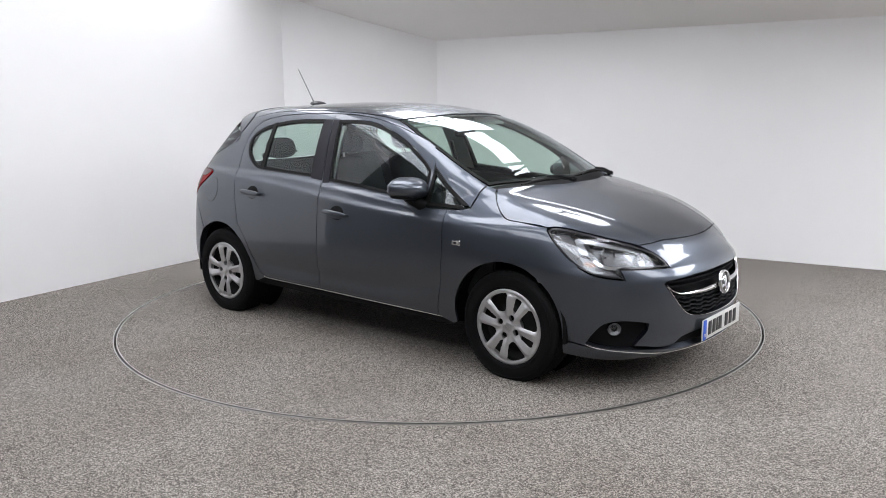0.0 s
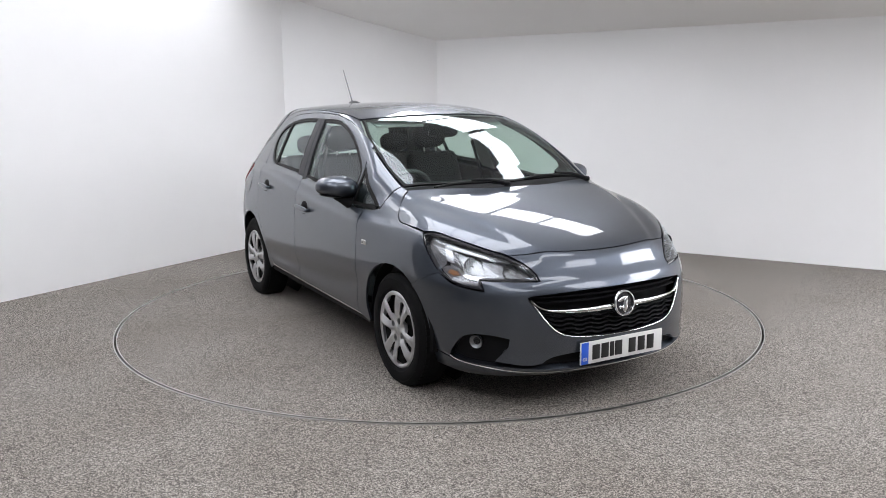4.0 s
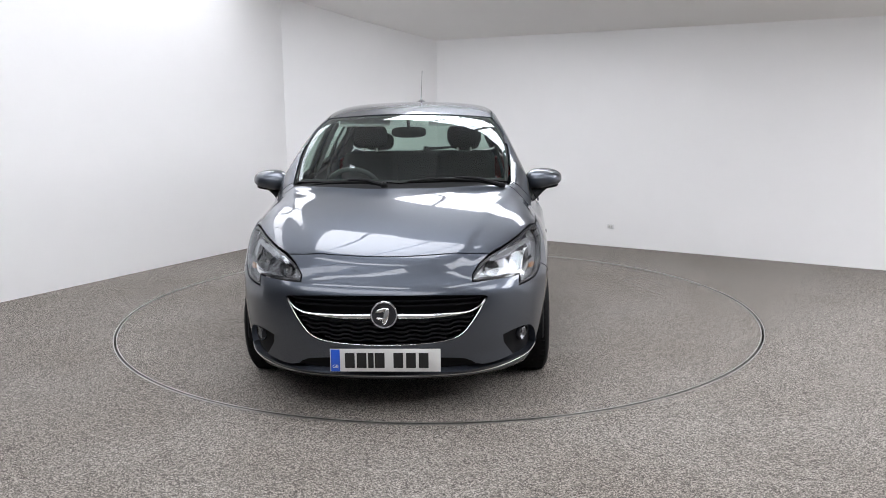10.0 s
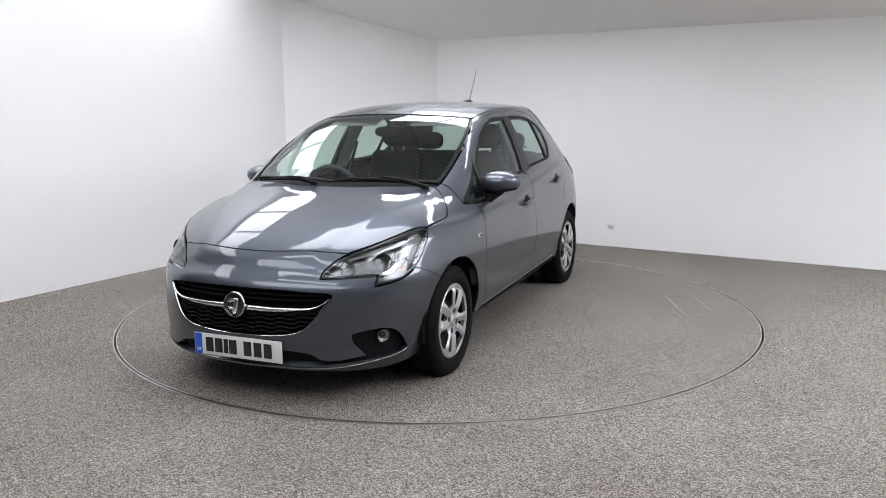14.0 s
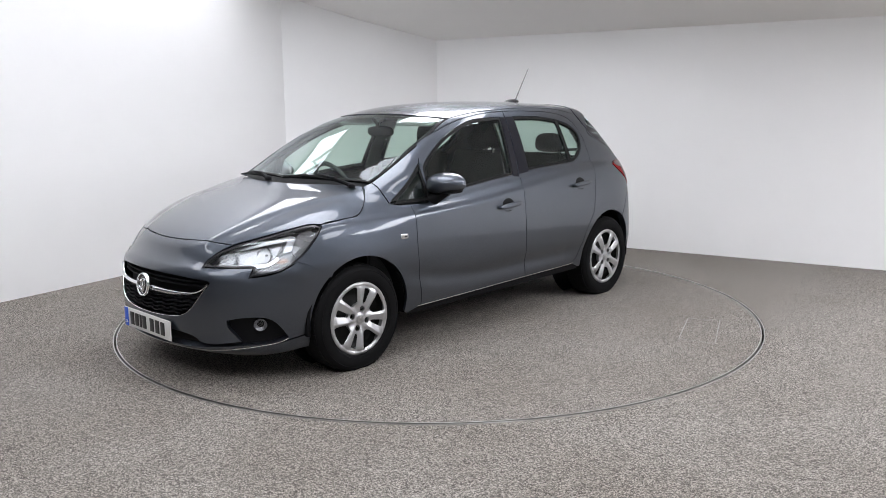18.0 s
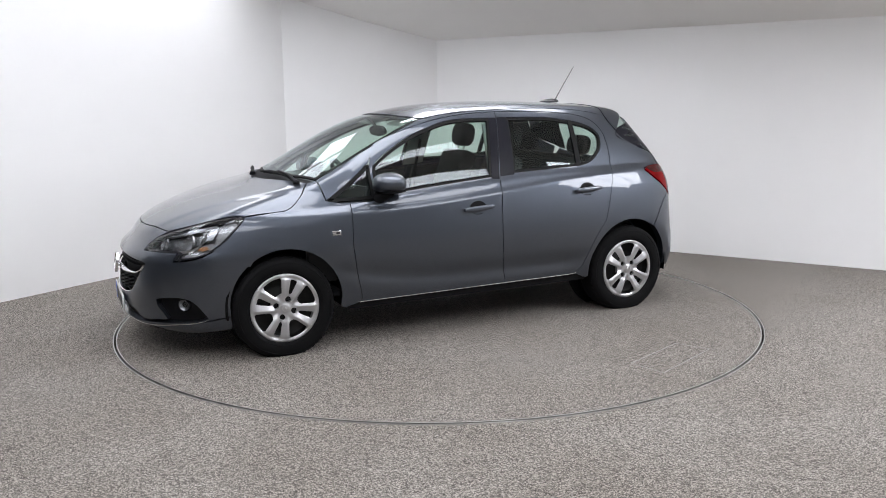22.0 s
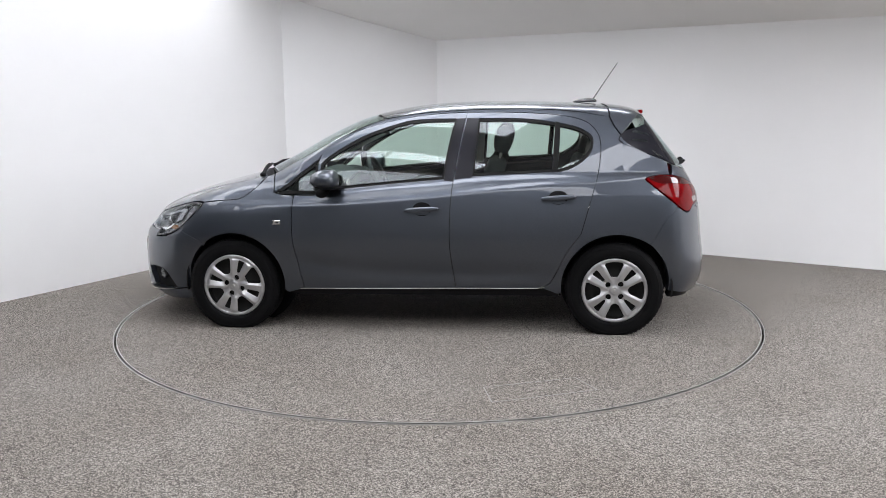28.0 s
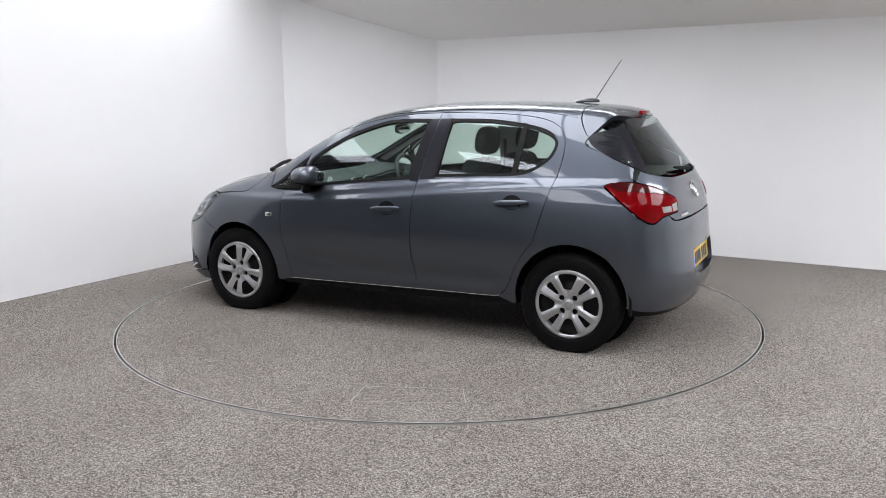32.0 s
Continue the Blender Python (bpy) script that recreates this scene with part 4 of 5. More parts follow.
# bright strip laid on to imitate the highlight along the lip crease
strip("bumper_crease_glint", "nose", [(1.690, .742, .255), (1.742, .728, .238), (1.86, .628, .227), (1.99, .43, .211), (2.085, 0, .204), (1.99, -.43, .211), (1.86, -.628, .227), (1.742, -.728, .238), (1.690, -.742, .255)],
      .003, METAL, front_bumper, .0015, "thin metal strip for the highlight on the bumper crease", False, .006)
grille = panel("grille", "front", [(y * .99, z) for y, z in GRILLE], BLACK, front_bumper, both=False, lift=-.055, depth=-.05, gap=-.004, label="black front grille with wavy slats")[0]
panel("lower_intake", "nose", MOUTH, BLACK, front_bumper, both=False, lift=-.034, depth=-.034, gap=-.003, grid=.03, label="black lower intake that joins the fog lamp recesses")


def grille_slats():
    """Five rippled slats below the chrome bar and two plain ones above it."""
    rows = [(.470, .420), (.448, .405), (.426, .388), (.405, .36), (.385, .29)]
    for z0, half in rows:
        ys = np.linspace(-half, half, 61)
        z = z0 + .004 * np.sign(np.sin(ys * 2 * math.pi / .105)) * np.minimum(1, 4 * np.abs(np.sin(ys * 2 * math.pi / .105))) + .02 * (ys / .45) ** 2
        p = onto("front", np.stack([ys, z], 1))
        bm = bmesh.new()
        prev = None
        for q in p:
            x, y, zz = q
            ring = [bm.verts.new((x - .042, y, zz + .006)), bm.verts.new((x - .014, y, zz + .0045)), bm.verts.new((x - .012, y, zz - .0025)), bm.verts.new((x - .042, y, zz - .006))]
            if prev:
                for k in range(4):
                    bm.faces.new((prev[k], prev[(k + 1) % 4], ring[(k + 1) % 4], ring[k]))
            prev = ring
        bmesh.ops.recalc_face_normals(bm, faces=bm.faces)
        part("slat", bm, BLACK, grille)
    for z0, half in ((.570, .46), (.545, .45)):
        ys = np.linspace(-half, half, 31)
        p = onto("front", np.stack([ys, z0 + 0 * ys], 1))
        bm = bmesh.new()
        prev = None
        for x, y, zz in p:
            ring = [bm.verts.new((x - .05, y, zz + .004)), bm.verts.new((x - .022, y, zz + .003)), bm.verts.new((x - .022, y, zz - .003)), bm.verts.new((x - .05, y, zz - .004))]
            if prev:
                for k in range(4):
                    bm.faces.new((prev[k], prev[(k + 1) % 4], ring[(k + 1) % 4], ring[k]))
            prev = ring
        bmesh.ops.recalc_face_normals(bm, faces=bm.faces)
        part("slat", bm, BLACK, grille)


grille_slats()
for s in (1, -1):
    strip("chrome_wing", "front", [(s * .055, .503), (s * .20, .501), (s * .32, .505), (s * .40, .512), (s * .45, .536), (s * .474, .566)], [.030, .030, .026, .020, .013, .006], CHROME, grille, .004,
          "chrome bar sweeping up across the grille", False, .014)
strip("grille_edging", "front", [(.474, .556), (.411, .460), (.36, .407), (.29, .381), (.16, .369), (0, .365), (-.16, .369), (-.29, .381), (-.36, .407), (-.411, .460), (-.474, .556)], .0045, CHROME, grille, .002,
      "thin chrome edge under the grille", False, .006)


def badge(m, radius, parent):
    bm = bmesh.new()
    lathe(bm, [(radius, -.006), (radius + .001, .006), (radius - .003, .012), (radius - .009, .012), (radius - .012, .005), (radius - .012, -.002)], 48, m)
    ring = part("badge", bm, CHROME, parent, "round chrome maker's badge")
    bm = bmesh.new()
    lathe(bm, [(radius - .010, .002), (radius * .5, .005), (.0001, .006)], 32, m)
    part("badge_field", bm, GLOSS_BLACK, ring)
    bm = bmesh.new()
    rounded(bm, (radius * .22, radius * .62, .006), m @ pose(radius * .12, -radius * .1, .006, 0, 0, -14), 2.0, 10)
    rounded(bm, (radius * .42, radius * .15, .005), m @ pose(-radius * .22, radius * .32, .006, 0, 0, 18), 2.0, 10)
    rounded(bm, (radius * .30, radius * .10, .005), m @ pose(-radius * .30, -radius * .28, .006, 0, 0, -10), 2.0, 10)
    part("badge_emblem", bm, CHROME, ring)


badge(Matrix.Translation((.012, 0, 0)) @ spot("front", 0, .515), .065, front_bumper)
badge(Matrix.Translation((-.006, 0, 0)) @ spot("rear", 0, .925), .055, tailgate)
strip("name_bar", "rear", [(.33, .815), (.45, .812)], .016, CHROME, tailgate, .003, "small chrome bar of unreadable lettering", False, .003)


def number_plate(name, m, face, parent, label):
    """A plate with plain bars for its characters; x across, y up, z out."""
    bm = bmesh.new()
    box(bm, -.262, .262, -.0555, .0555, -.004, .004, .002, m)
    plate = part(name, bm, face, parent, label)
    bm = bmesh.new()
    box(bm, -.258, -.215, -.054, .054, .0042, .0056, .0004, m)
    part("plate_band", bm, PLATE_BLUE, plate)
    letters = bpy.data.curves.new("band_letters", "FONT")
    letters.body, letters.size, letters.extrude, letters.align_x = "GB", .022, .0004, "CENTER"
    letters.materials.append(PLATE_WHITE)
    ob = new("band_letters", letters)
    ob.parent = plate
    ob.matrix_basis = m @ pose(-.2365, -.036, .0061)
    for x in (-.168, -.112, -.068, -.026, .062, .122, .182):
        bm = bmesh.new()
        w = .013 if x == -.068 else .023
        box(bm, x - w, x + w, -.037, .037, .0042, .0056, .0004, m)
        part("plate_bar", bm, INK, plate)


mp = Matrix(((0, 0, 1, 2.110), (1, 0, 0, 0), (0, 1, 0, .293), (0, 0, 0, 1)))
number_plate("front_plate", mp, PLATE_WHITE, front_bumper, "white front plate with black bars and blue end")
mp = Matrix(((0, .12, -.993, -1.866), (-1, 0, 0, 0), (0, .993, .12, .512), (0, 0, 0, 1)))
number_plate("rear_plate", mp, PLATE_YELLOW, rear_bumper, "yellow rear plate with black bars")
for s in (1, -1):
    m = spot("nose", s * math.atan2(.680, .82), .342)
    bm = bmesh.new()
    lathe(bm, [(.040, -.045), (.040, -.018), (.035, -.012), (.034, -.020)], 28, m)
    ring = part("fog_lamp", bm, GLOSS_BLACK, front_bumper, "round front fog lamp")
    bm = bmesh.new()
    lathe(bm, [(.034, -.022), (.02, -.034), (.0001, -.040)], 28, m)
    part("fog_reflector", bm, LAMP_GREY, ring)
    bm = bmesh.new()
    lathe(bm, [(.034, -.016), (.02, -.011), (.0001, -.009)], 28, m)
    part("fog_glass", bm, LENS, ring)


def head_lamps():
    """A clear cover over a dark housing with two bright bowls, a chrome brow and an amber side bowl."""
    lens = panel("head_lamp", "nose", HEAD_LAMP, LENS, car, lift=.001, depth=.004, gap=.0085, grid=.025, label="clear head lamp with chrome reflectors")
    ring_panel("lamp_surround", "nose", HEAD_LAMP, GLOSS_BLACK, lens, .0085, .0, .03, "black lamp edging", gap=.0025)
    panel("lamp_housing", "nose", HEAD_LAMP, HOUSING, lens, lift=-.055, depth=-.05, gap=.005, grid=.03, label="dark inner lamp housing")
    panel("lamp_brow", "nose", [(1.864, .494, .739), (1.864, .494, .739), (1.785, .573, .767), (1.689, .652, .788), (1.615, .699, .805), (1.599, .717, .797), (1.641, .735, .726), (1.641, .735, .726), (1.682, .713, .718), (1.682, .713, .718),
                                (1.641, .701, .780), (1.641, .701, .780), (1.707, .660, .767), (1.794, .593, .748), (1.871, .507, .729), (1.871, .507, .729)],
          BROW, lens, lift=-.016, depth=.014, gap=0, grid=.02, label="bright hooked brow inside the lamp")
    panel("lamp_cap", "nose", [(1.672, .644, .808), (1.672, .644, .808), (1.562, .704, .835), (1.498, .739, .839), (1.498, .739, .839), (1.568, .706, .827), (1.619, .688, .811), (1.686, .650, .796), (1.686, .650, .796)],
          GLOSS_BLACK, lens, lift=-.010, depth=.010, gap=0, grid=.02, label="black upper corner inside the lamp")
    panel("main_reflector", "nose", [(1.965, .431, .655), (1.965, .431, .655), (1.928, .453, .691), (1.878, .495, .722), (1.803, .582, .740), (1.715, .664, .752), (1.673, .688, .762), (1.673, .688, .762), (1.716, .698, .700), (1.762, .685, .664),
                                     (1.836, .628, .657), (1.937, .494, .652)],
          REFLECTOR, lens, lift=-.040, depth=.004, gap=0, grid=.02, label="faceted chrome main reflector")
    panel("lamp_divider", "nose", [(1.665, .690, .776), (1.665, .690, .776), (1.640, .704, .776), (1.680, .714, .716), (1.712, .708, .690), (1.712, .708, .690), (1.716, .698, .702)],
          GLOSS_BLACK, lens, lift=-.020, depth=.016, gap=0, grid=.02, label="black divider beside the reflectors")
    panel("lamp_tray", "nose", [(1.968, .427, .655), (1.968, .427, .655), (1.920, .516, .656), (1.841, .615, .661), (1.758, .683, .670), (1.707, .703, .701), (1.707, .703, .701), (1.709, .710, .690), (1.756, .694, .658),
                                (1.840, .630, .650), (1.943, .497, .647), (1.975, .433, .646), (1.975, .433, .646)],
          CHROME, lens, lift=-.014, depth=.016, gap=0, grid=.02, label="bright lower rim inside the lamp")
    panel("side_reflector", "nose", [(1.570, .710, .825), (1.503, .741, .834), (1.507, .765, .800), (1.575, .771, .723), (1.623, .761, .687), (1.638, .740, .714), (1.600, .724, .790)],
          LAMP_GREY, lens, lift=-.030, depth=.02, gap=0, grid=.03, label="smoky side chamber")
    panel("side_marker", "nose", [(1.726, .699, .687), (1.649, .738, .710), (1.627, .760, .684), (1.696, .741, .644), (1.762, .709, .623), (1.836, .655, .611), (1.836, .655, .611), (1.811, .659, .643), (1.765, .686, .656)], LAMP_GREY, lens, lift=-.026, depth=.015, gap=.003, grid=.02,
          label="smoky lower chamber of the lamp")
    panel("amber_bulb", "nose", [(1.712, .712, .682), (1.675, .730, .690), (1.665, .742, .672), (1.70, .728, .660), (1.725, .708, .665)], AMBER, lens, lift=-.012, depth=.012, gap=.001, grid=.02, label="amber indicator bulb")
    for y, x, z, r in ((.512, 1.89, .690, .036), (.640, 1.765, .708, .044)):
        a = math.atan2(y, x - FRONT_X)
        m = spot("nose", a, z)
        look_on = Matrix.Translation(m.translation) @ Euler((0, radians(78), radians(18))).to_matrix().to_4x4()
        bowl = bmesh.new()
        lathe(bowl, [(r, -.026), (r * .96, -.030), (r * .82, -.044), (r * .55, -.062), (r * .25, -.072), (.0001, -.073)], 28, look_on)
        lathe(bowl, [(r * 1.08, -.030), (r * 1.06, -.020), (r, -.022)], 28, look_on)
        bulb = bmesh.new()
        rounded(bulb, (r * .13, r * .13, .016), look_on @ pose(0, 0, -.048), 2, 8)
        for k in (0, 1):
            b = part("lamp_bowl", twin(bowl) if k else bowl.copy(), REFLECTOR, lens[k], "round chrome reflector bowl")
            part("bulb", twin(bulb) if k else bulb.copy(), SMOKE, lens[k], "small clear bulb")
        bowl.free()
        bulb.free()
    return lens


head_lamps()

for name, chart, line, up in (("seam_backing", "side", [(1.64, .68), (1.549, .631), (1.44, .578)], 0), ("seam_backing", "side", [(-1.632, .830), (-1.56, .752), (-1.468, .594)], 0)):
    strip(name, chart, line, .04, PAINT, car, -.004, "painted flange behind the bumper joint", True, .002)
# -- wheels --
def hubcap_mesh():
    """A plastic wheel trim: four wide windows, four slim slots and four bolt holes; eight ridged spokes run into a dished rim."""
    q = math.pi / 2
    out = np.array([(.213 * math.cos(a), .213 * math.sin(a)) for a in np.linspace(0, 2 * math.pi, 121)[:-1]])

    def wedge(mid, inner, outer, wi, wo):
        """Half widths in metres at the inner and the outer end."""
        c, n = np.array((math.cos(mid), math.sin(mid))), np.array((-math.sin(mid), math.cos(mid)))
        pts = [c * inner - n * wi, c * inner + n * wi]
        mids = [c * math.sqrt(outer ** 2 - (wo * k) ** 2) + n * wo * k for k in (1, .5, 0, -.5, -1)]
        line = [np.array(p) for p in pts + mids]
        rounded_line = []
        for i, p in enumerate(line):
            a, b = line[i - 1], line[(i + 1) % len(line)]
            rounded_line += [p + (a - p) * min(.3, .010 / (np.linalg.norm(a - p) + 1e-9)), p + (b - p) * min(.3, .010 / (np.linalg.norm(b - p) + 1e-9))]
        return np.array(rounded_line)
    holes = []
    for k in range(4):
        c = q * k + q / 2
        holes.append(wedge(q * k, .086, .187, .019, .063))
        holes.append(wedge(c, .086, .176, .0075, .0215))
        holes.append(np.array([(.056 * math.cos(c) + .0175 * math.cos(a), .056 * math.sin(c) + .0175 * math.sin(a)) for a in np.linspace(0, 2 * math.pi, 15)[:-1]]))
    v, f = fill(out, holes, .0055)
    r, th = np.hypot(v[:, 0], v[:, 1]) + 1e-9, np.arctan2(v[:, 1], v[:, 0])
    z = np.interp(r, [0, .026, .031, .070, .10, .16, .186, .199, .208, .213], [.006, .005, .001, -.003, .001, .004, .0, .007, .004, -.006])
    # each spoke is a low roof: its ridge lies beside the wide window, the long slope falls towards the slot
    off = np.abs(((th + q / 2) % q) - q / 2)
    rr = np.clip(r, .07, .19)
    a1 = np.arcsin(np.interp(rr, [.07, .086, .187], [.012, .019, .063]) / rr)
    a2 = q / 2 - np.arcsin(np.interp(rr, [.07, .082, .176], [.004, .0075, .0215]) / rr)
    u = (off - a1) / (a2 - a1)
    roof = np.where(u < .3, np.clip((u + .25) / .55, 0, 1), np.clip((1.15 - u) / .85, 0, 1))
    on = np.clip((r - .04) / .045, 0, 1) * np.clip((.203 - r) / .028, 0, 1)
    z = z + .016 * on * roof
    p = np.stack([v[:, 0], v[:, 1], z], 1)
    n = np.zeros_like(p)
    for t in f:
        c = np.cross(p[t[1]] - p[t[0]], p[t[2]] - p[t[0]])
        n[t] += c
    n /= np.linalg.norm(n, axis=1, keepdims=True) + 1e-12
    return p, n, f


CAP = hubcap_mesh()


def rest(bm, m):
    """Flattens what would sink below the ground, and lets it bulge a little sideways."""
    back = m.inverted()
    for v in bm.verts:
        p = m @ v.co
        if p.z < .035:
            v.co.z *= 1 + .06 * min(1, (.035 - p.z) / .05)
            p = m @ v.co
            p.z = max(p.z, .0008)
            v.co = back @ p


def wheel(x, side, turn):
    """One wheel: tyre with tread blocks, steel disc, silver trim, centre cap and bolts. Its z axis points out of the car."""
    y = .824 if x > 0 else .828
    m = Matrix.Translation((x, side * (y - .092), HUB_Z)) @ Euler((radians(-90 * side), 0, 0)).to_matrix().to_4x4() @ pose(0, 0, 0, 0, 0, turn)
    w = new("wheel")
    w.parent = car
    w.matrix_basis = m
    w["label"] = "road wheel with black tyre and silver trim"
    bm = bmesh.new()
    R = TYRE_R
    lathe(bm, [(.200, .068), (.206, .080), (.216, .089), (.240, .096), (.262, .0965), (.283, .092), (.297, .083), (.304, .074), (R - .002, .055), (R, .030), (R, -.030), (R - .002, -.055), (.304, -.074),
               (.283, -.092), (.24, -.096), (.205, -.088), (.195, -.07)], 72)
    lathe(bm, [(.2245, .094), (.226, .0965), (.2275, .096)], 72)
    lathe(bm, [(.276, .0945), (.278, .0962), (.280, .094)], 72)
    rest(bm, m)
    tyre = part("tyre", bm, RUBBER, w, "black rubber tyre")
    tread = bmesh.new()
    for k in range(60):
        for zz, ww in ((-.055, .020), (-.02, .012), (.02, .012), (.055, .020)):
            box(tread, R - .006, R + .0005 - (.002 if abs(zz) > .05 else 0), -.011, .011, zz - ww * .8, zz + ww * .8, 0, pose(0, 0, 0, 0, 0, k * 6 + (2 if zz > 0 else 0)))
    rest(tread, m)
    part("tread", tread, RUBBER, tyre)
    bm = bmesh.new()
    lathe(bm, [(.204, .074), (.199, .066), (.190, .020), (.17, .006), (.12, .010), (.085, .040), (.0001, .046)], 48)
    part("steel_disc", bm, STEEL, w, "dark pressed steel wheel disc")
    p, n, f = CAP
    q = p.copy()
    q[:, 2] += .083
    cap = sheet("wheel_trim", q, n, f, SILVER, w, .022, "silver plastic wheel trim with eight spokes")
    bm = bmesh.new()
    lathe(bm, [(.026, .086), (.026, .089), (.023, .091), (.0001, .0915)], 28)
    part("centre_cap", bm, SILVER, cap)
    bm = bmesh.new()
    lathe(bm, [(.019, .0915), (.019, .0925), (.016, .0925)], 24)
    rounded(bm, (.005, .011, .002), pose(0, 0, .092), 2, 6)
    part("cap_emblem", bm, METAL, cap)
    for k in range(4):
        a = math.pi / 2 * k + math.pi / 4
        bm = bmesh.new()
        lathe(bm, [(.010, .050), (.010, .060), (.008, .063), (.0001, .063)], 6, Matrix.Translation((.056 * math.cos(a), .056 * math.sin(a), 0)))
        part("wheel_bolt", bm, STEEL, w)
    return w


def wheels():
    wheel(WHEELBASE, 1, 25)
    wheel(WHEELBASE, -1, 20)
    wheel(-WHEELBASE, 1, 2)
    wheel(-WHEELBASE, -1, 40)
    for x in (WHEELBASE - .02, -WHEELBASE - .007):
        for s in (1, -1):
            bm = bmesh.new()
            lathe(bm, [(.36, -.16), (.364, .085), (.352, .095)], 28, Matrix.Translation((x, s * .70, .312)) @ Euler((radians(-90 * s), 0, 0)).to_matrix().to_4x4() @ pose(0, 0, 0, 0, 0, 170 if s > 0 else -10), math.pi * 1.11)
            lathe(bm, [(.35, -.16), (.01, -.16)], 28, Matrix.Translation((x, s * .70, .312)) @ Euler((radians(-90 * s), 0, 0)).to_matrix().to_4x4())
            part("arch_liner", bm, BLACK, car, "black wheel arch lining")


wheels()

# -- underbody --
bm = bmesh.new()
box(bm, -.88, .86, -.70, .70, .225, .30, .02)
box(bm, -1.80, -.86, -.50, .50, .24, .34, .03)
box(bm, .86, 1.95, -.50, .50, .18, .30, .03)
part("underbody", bm, BLACK, car, "black floor pan")
bm = bmesh.new()
box(bm, .95, 1.62, -.46, .46, .30, .68, .05)
part("engine_bay", bm, BLACK, car, "dark engine bay")


# -- mirrors --
def mirrors():
    for k, s in ((0, 1), (1, -1)):
        cap = bmesh.new()
        g = bmesh.new()
        bmesh.ops.create_uvsphere(g, u_segments=40, v_segments=24, radius=1)
        for v in g.verts:
            x, y, z = v.co
            x, y, z = (math.copysign(abs(c) ** .80, c) for c in (x, y, z))
            back = .62 if x < 0 else 1.15      # flat towards the glass
            tall = .074 if z > 0 else .054        # domed above, flatter below
            v.co = Vector((x * .106 * back - .020 * y, y * .113, z * tall * (1 - .16 * y) + .008 * y))
        add(cap, g, pose(.572, .872, .998, 0, 0, -12))
        base = bmesh.new()
        tube(base, [(.64, .79, .905), (.625, .815, .92), (.60, .845, .94), (.585, .87, .96)], [.042, .034, .028, .030], 14)
        pane = bmesh.new()
        rounded(pane, (.003, .082, .040), pose(.516, .868, 1.0, 0, 0, -12), 3.2, 12)
        under = bmesh.new()
        rounded(under, (.078, .098, .014), pose(.575, .868, .956, 6, 0, -12), 2.6, 10)
        if s < 0:
            cap, base, pane, under = twin(cap), twin(base), twin(pane), twin(under)
        mirror = part("door_mirror", cap, PAINT, FRONT_DOORS[k], "grey door mirror on a black stalk")
        part("mirror_stalk", base, BLACK, FRONT_DOORS[k], "black mirror foot")
        part("mirror_glass", pane, CHROME, FRONT_DOORS[k], "mirror glass")
        part("mirror_underside", under, BLACK, FRONT_DOORS[k], "black mirror underside")


mirrors()

# -- side repeaters, fuel flap, aerial, wipers --
for s in (1, -1):
    m = spot("side", .933, .726)
    m = m if s > 0 else FLIP @ m @ FLIP
    bm = bmesh.new()
    box(bm, -.028, .028, -.0145, .0145, -.004, .004, .003, m)
    rep = part("side_repeater", bm, CHROME, car, "small chrome-edged side repeater")
    bm = bmesh.new()
    box(bm, -.022, .022, -.0095, .0095, .003, .0062, .002, m)
    part("repeater_lens", bm, SMOKE, rep)
    bm = bmesh.new()
    box(bm, -.004, .018, -.005, .005, .006, .0072, .001, m)
    part("repeater_mark", bm, GLOSS_BLACK, rep)
flap = [(-1.387 + .078 * math.cos(a), .880 + .085 * math.sin(a)) for a in np.linspace(0, 2 * math.pi, 25)[:-1]]
for lift, mat_, gap_, nm in ((.0008, SEAL, -.003, "flap_gap"), (.0016, PAINT, .0, "fuel_flap")):
    o = inset(smooth_line(flap, .02, True), gap_)
    v, f = fill(o, (), .03)
    p = onto("side", v)
    n = normal(p)
    sheet(nm, p + lift * n, n, f, mat_, car, .002, "round fuel filler flap" if nm == "fuel_flap" else "dark gap round the fuel flap", True)

bm = bmesh.new()
g = bmesh.new()
bmesh.ops.create_uvsphere(g, u_segments=24, v_segments=12, radius=1)
for v in g.verts:
    v.co = Vector((v.co.x * .085, v.co.y * (.034 - .012 * v.co.x), max(v.co.z, -.3) * (.021 - .006 * v.co.x)))
add(bm, g, pose(-1.095, 0, 1.484, 0, 2, 0))
aerial = part("roof_aerial", bm, GLOSS_BLACK, car, "black aerial base with a raked rod")
bm = bmesh.new()
tube(bm, [(-1.150, 0, 1.495), (-1.208, 0, 1.585), (-1.318, 0, 1.750)], [.0052, .0038, .0026], 8)
part("aerial_rod", bm, ROD, aerial)


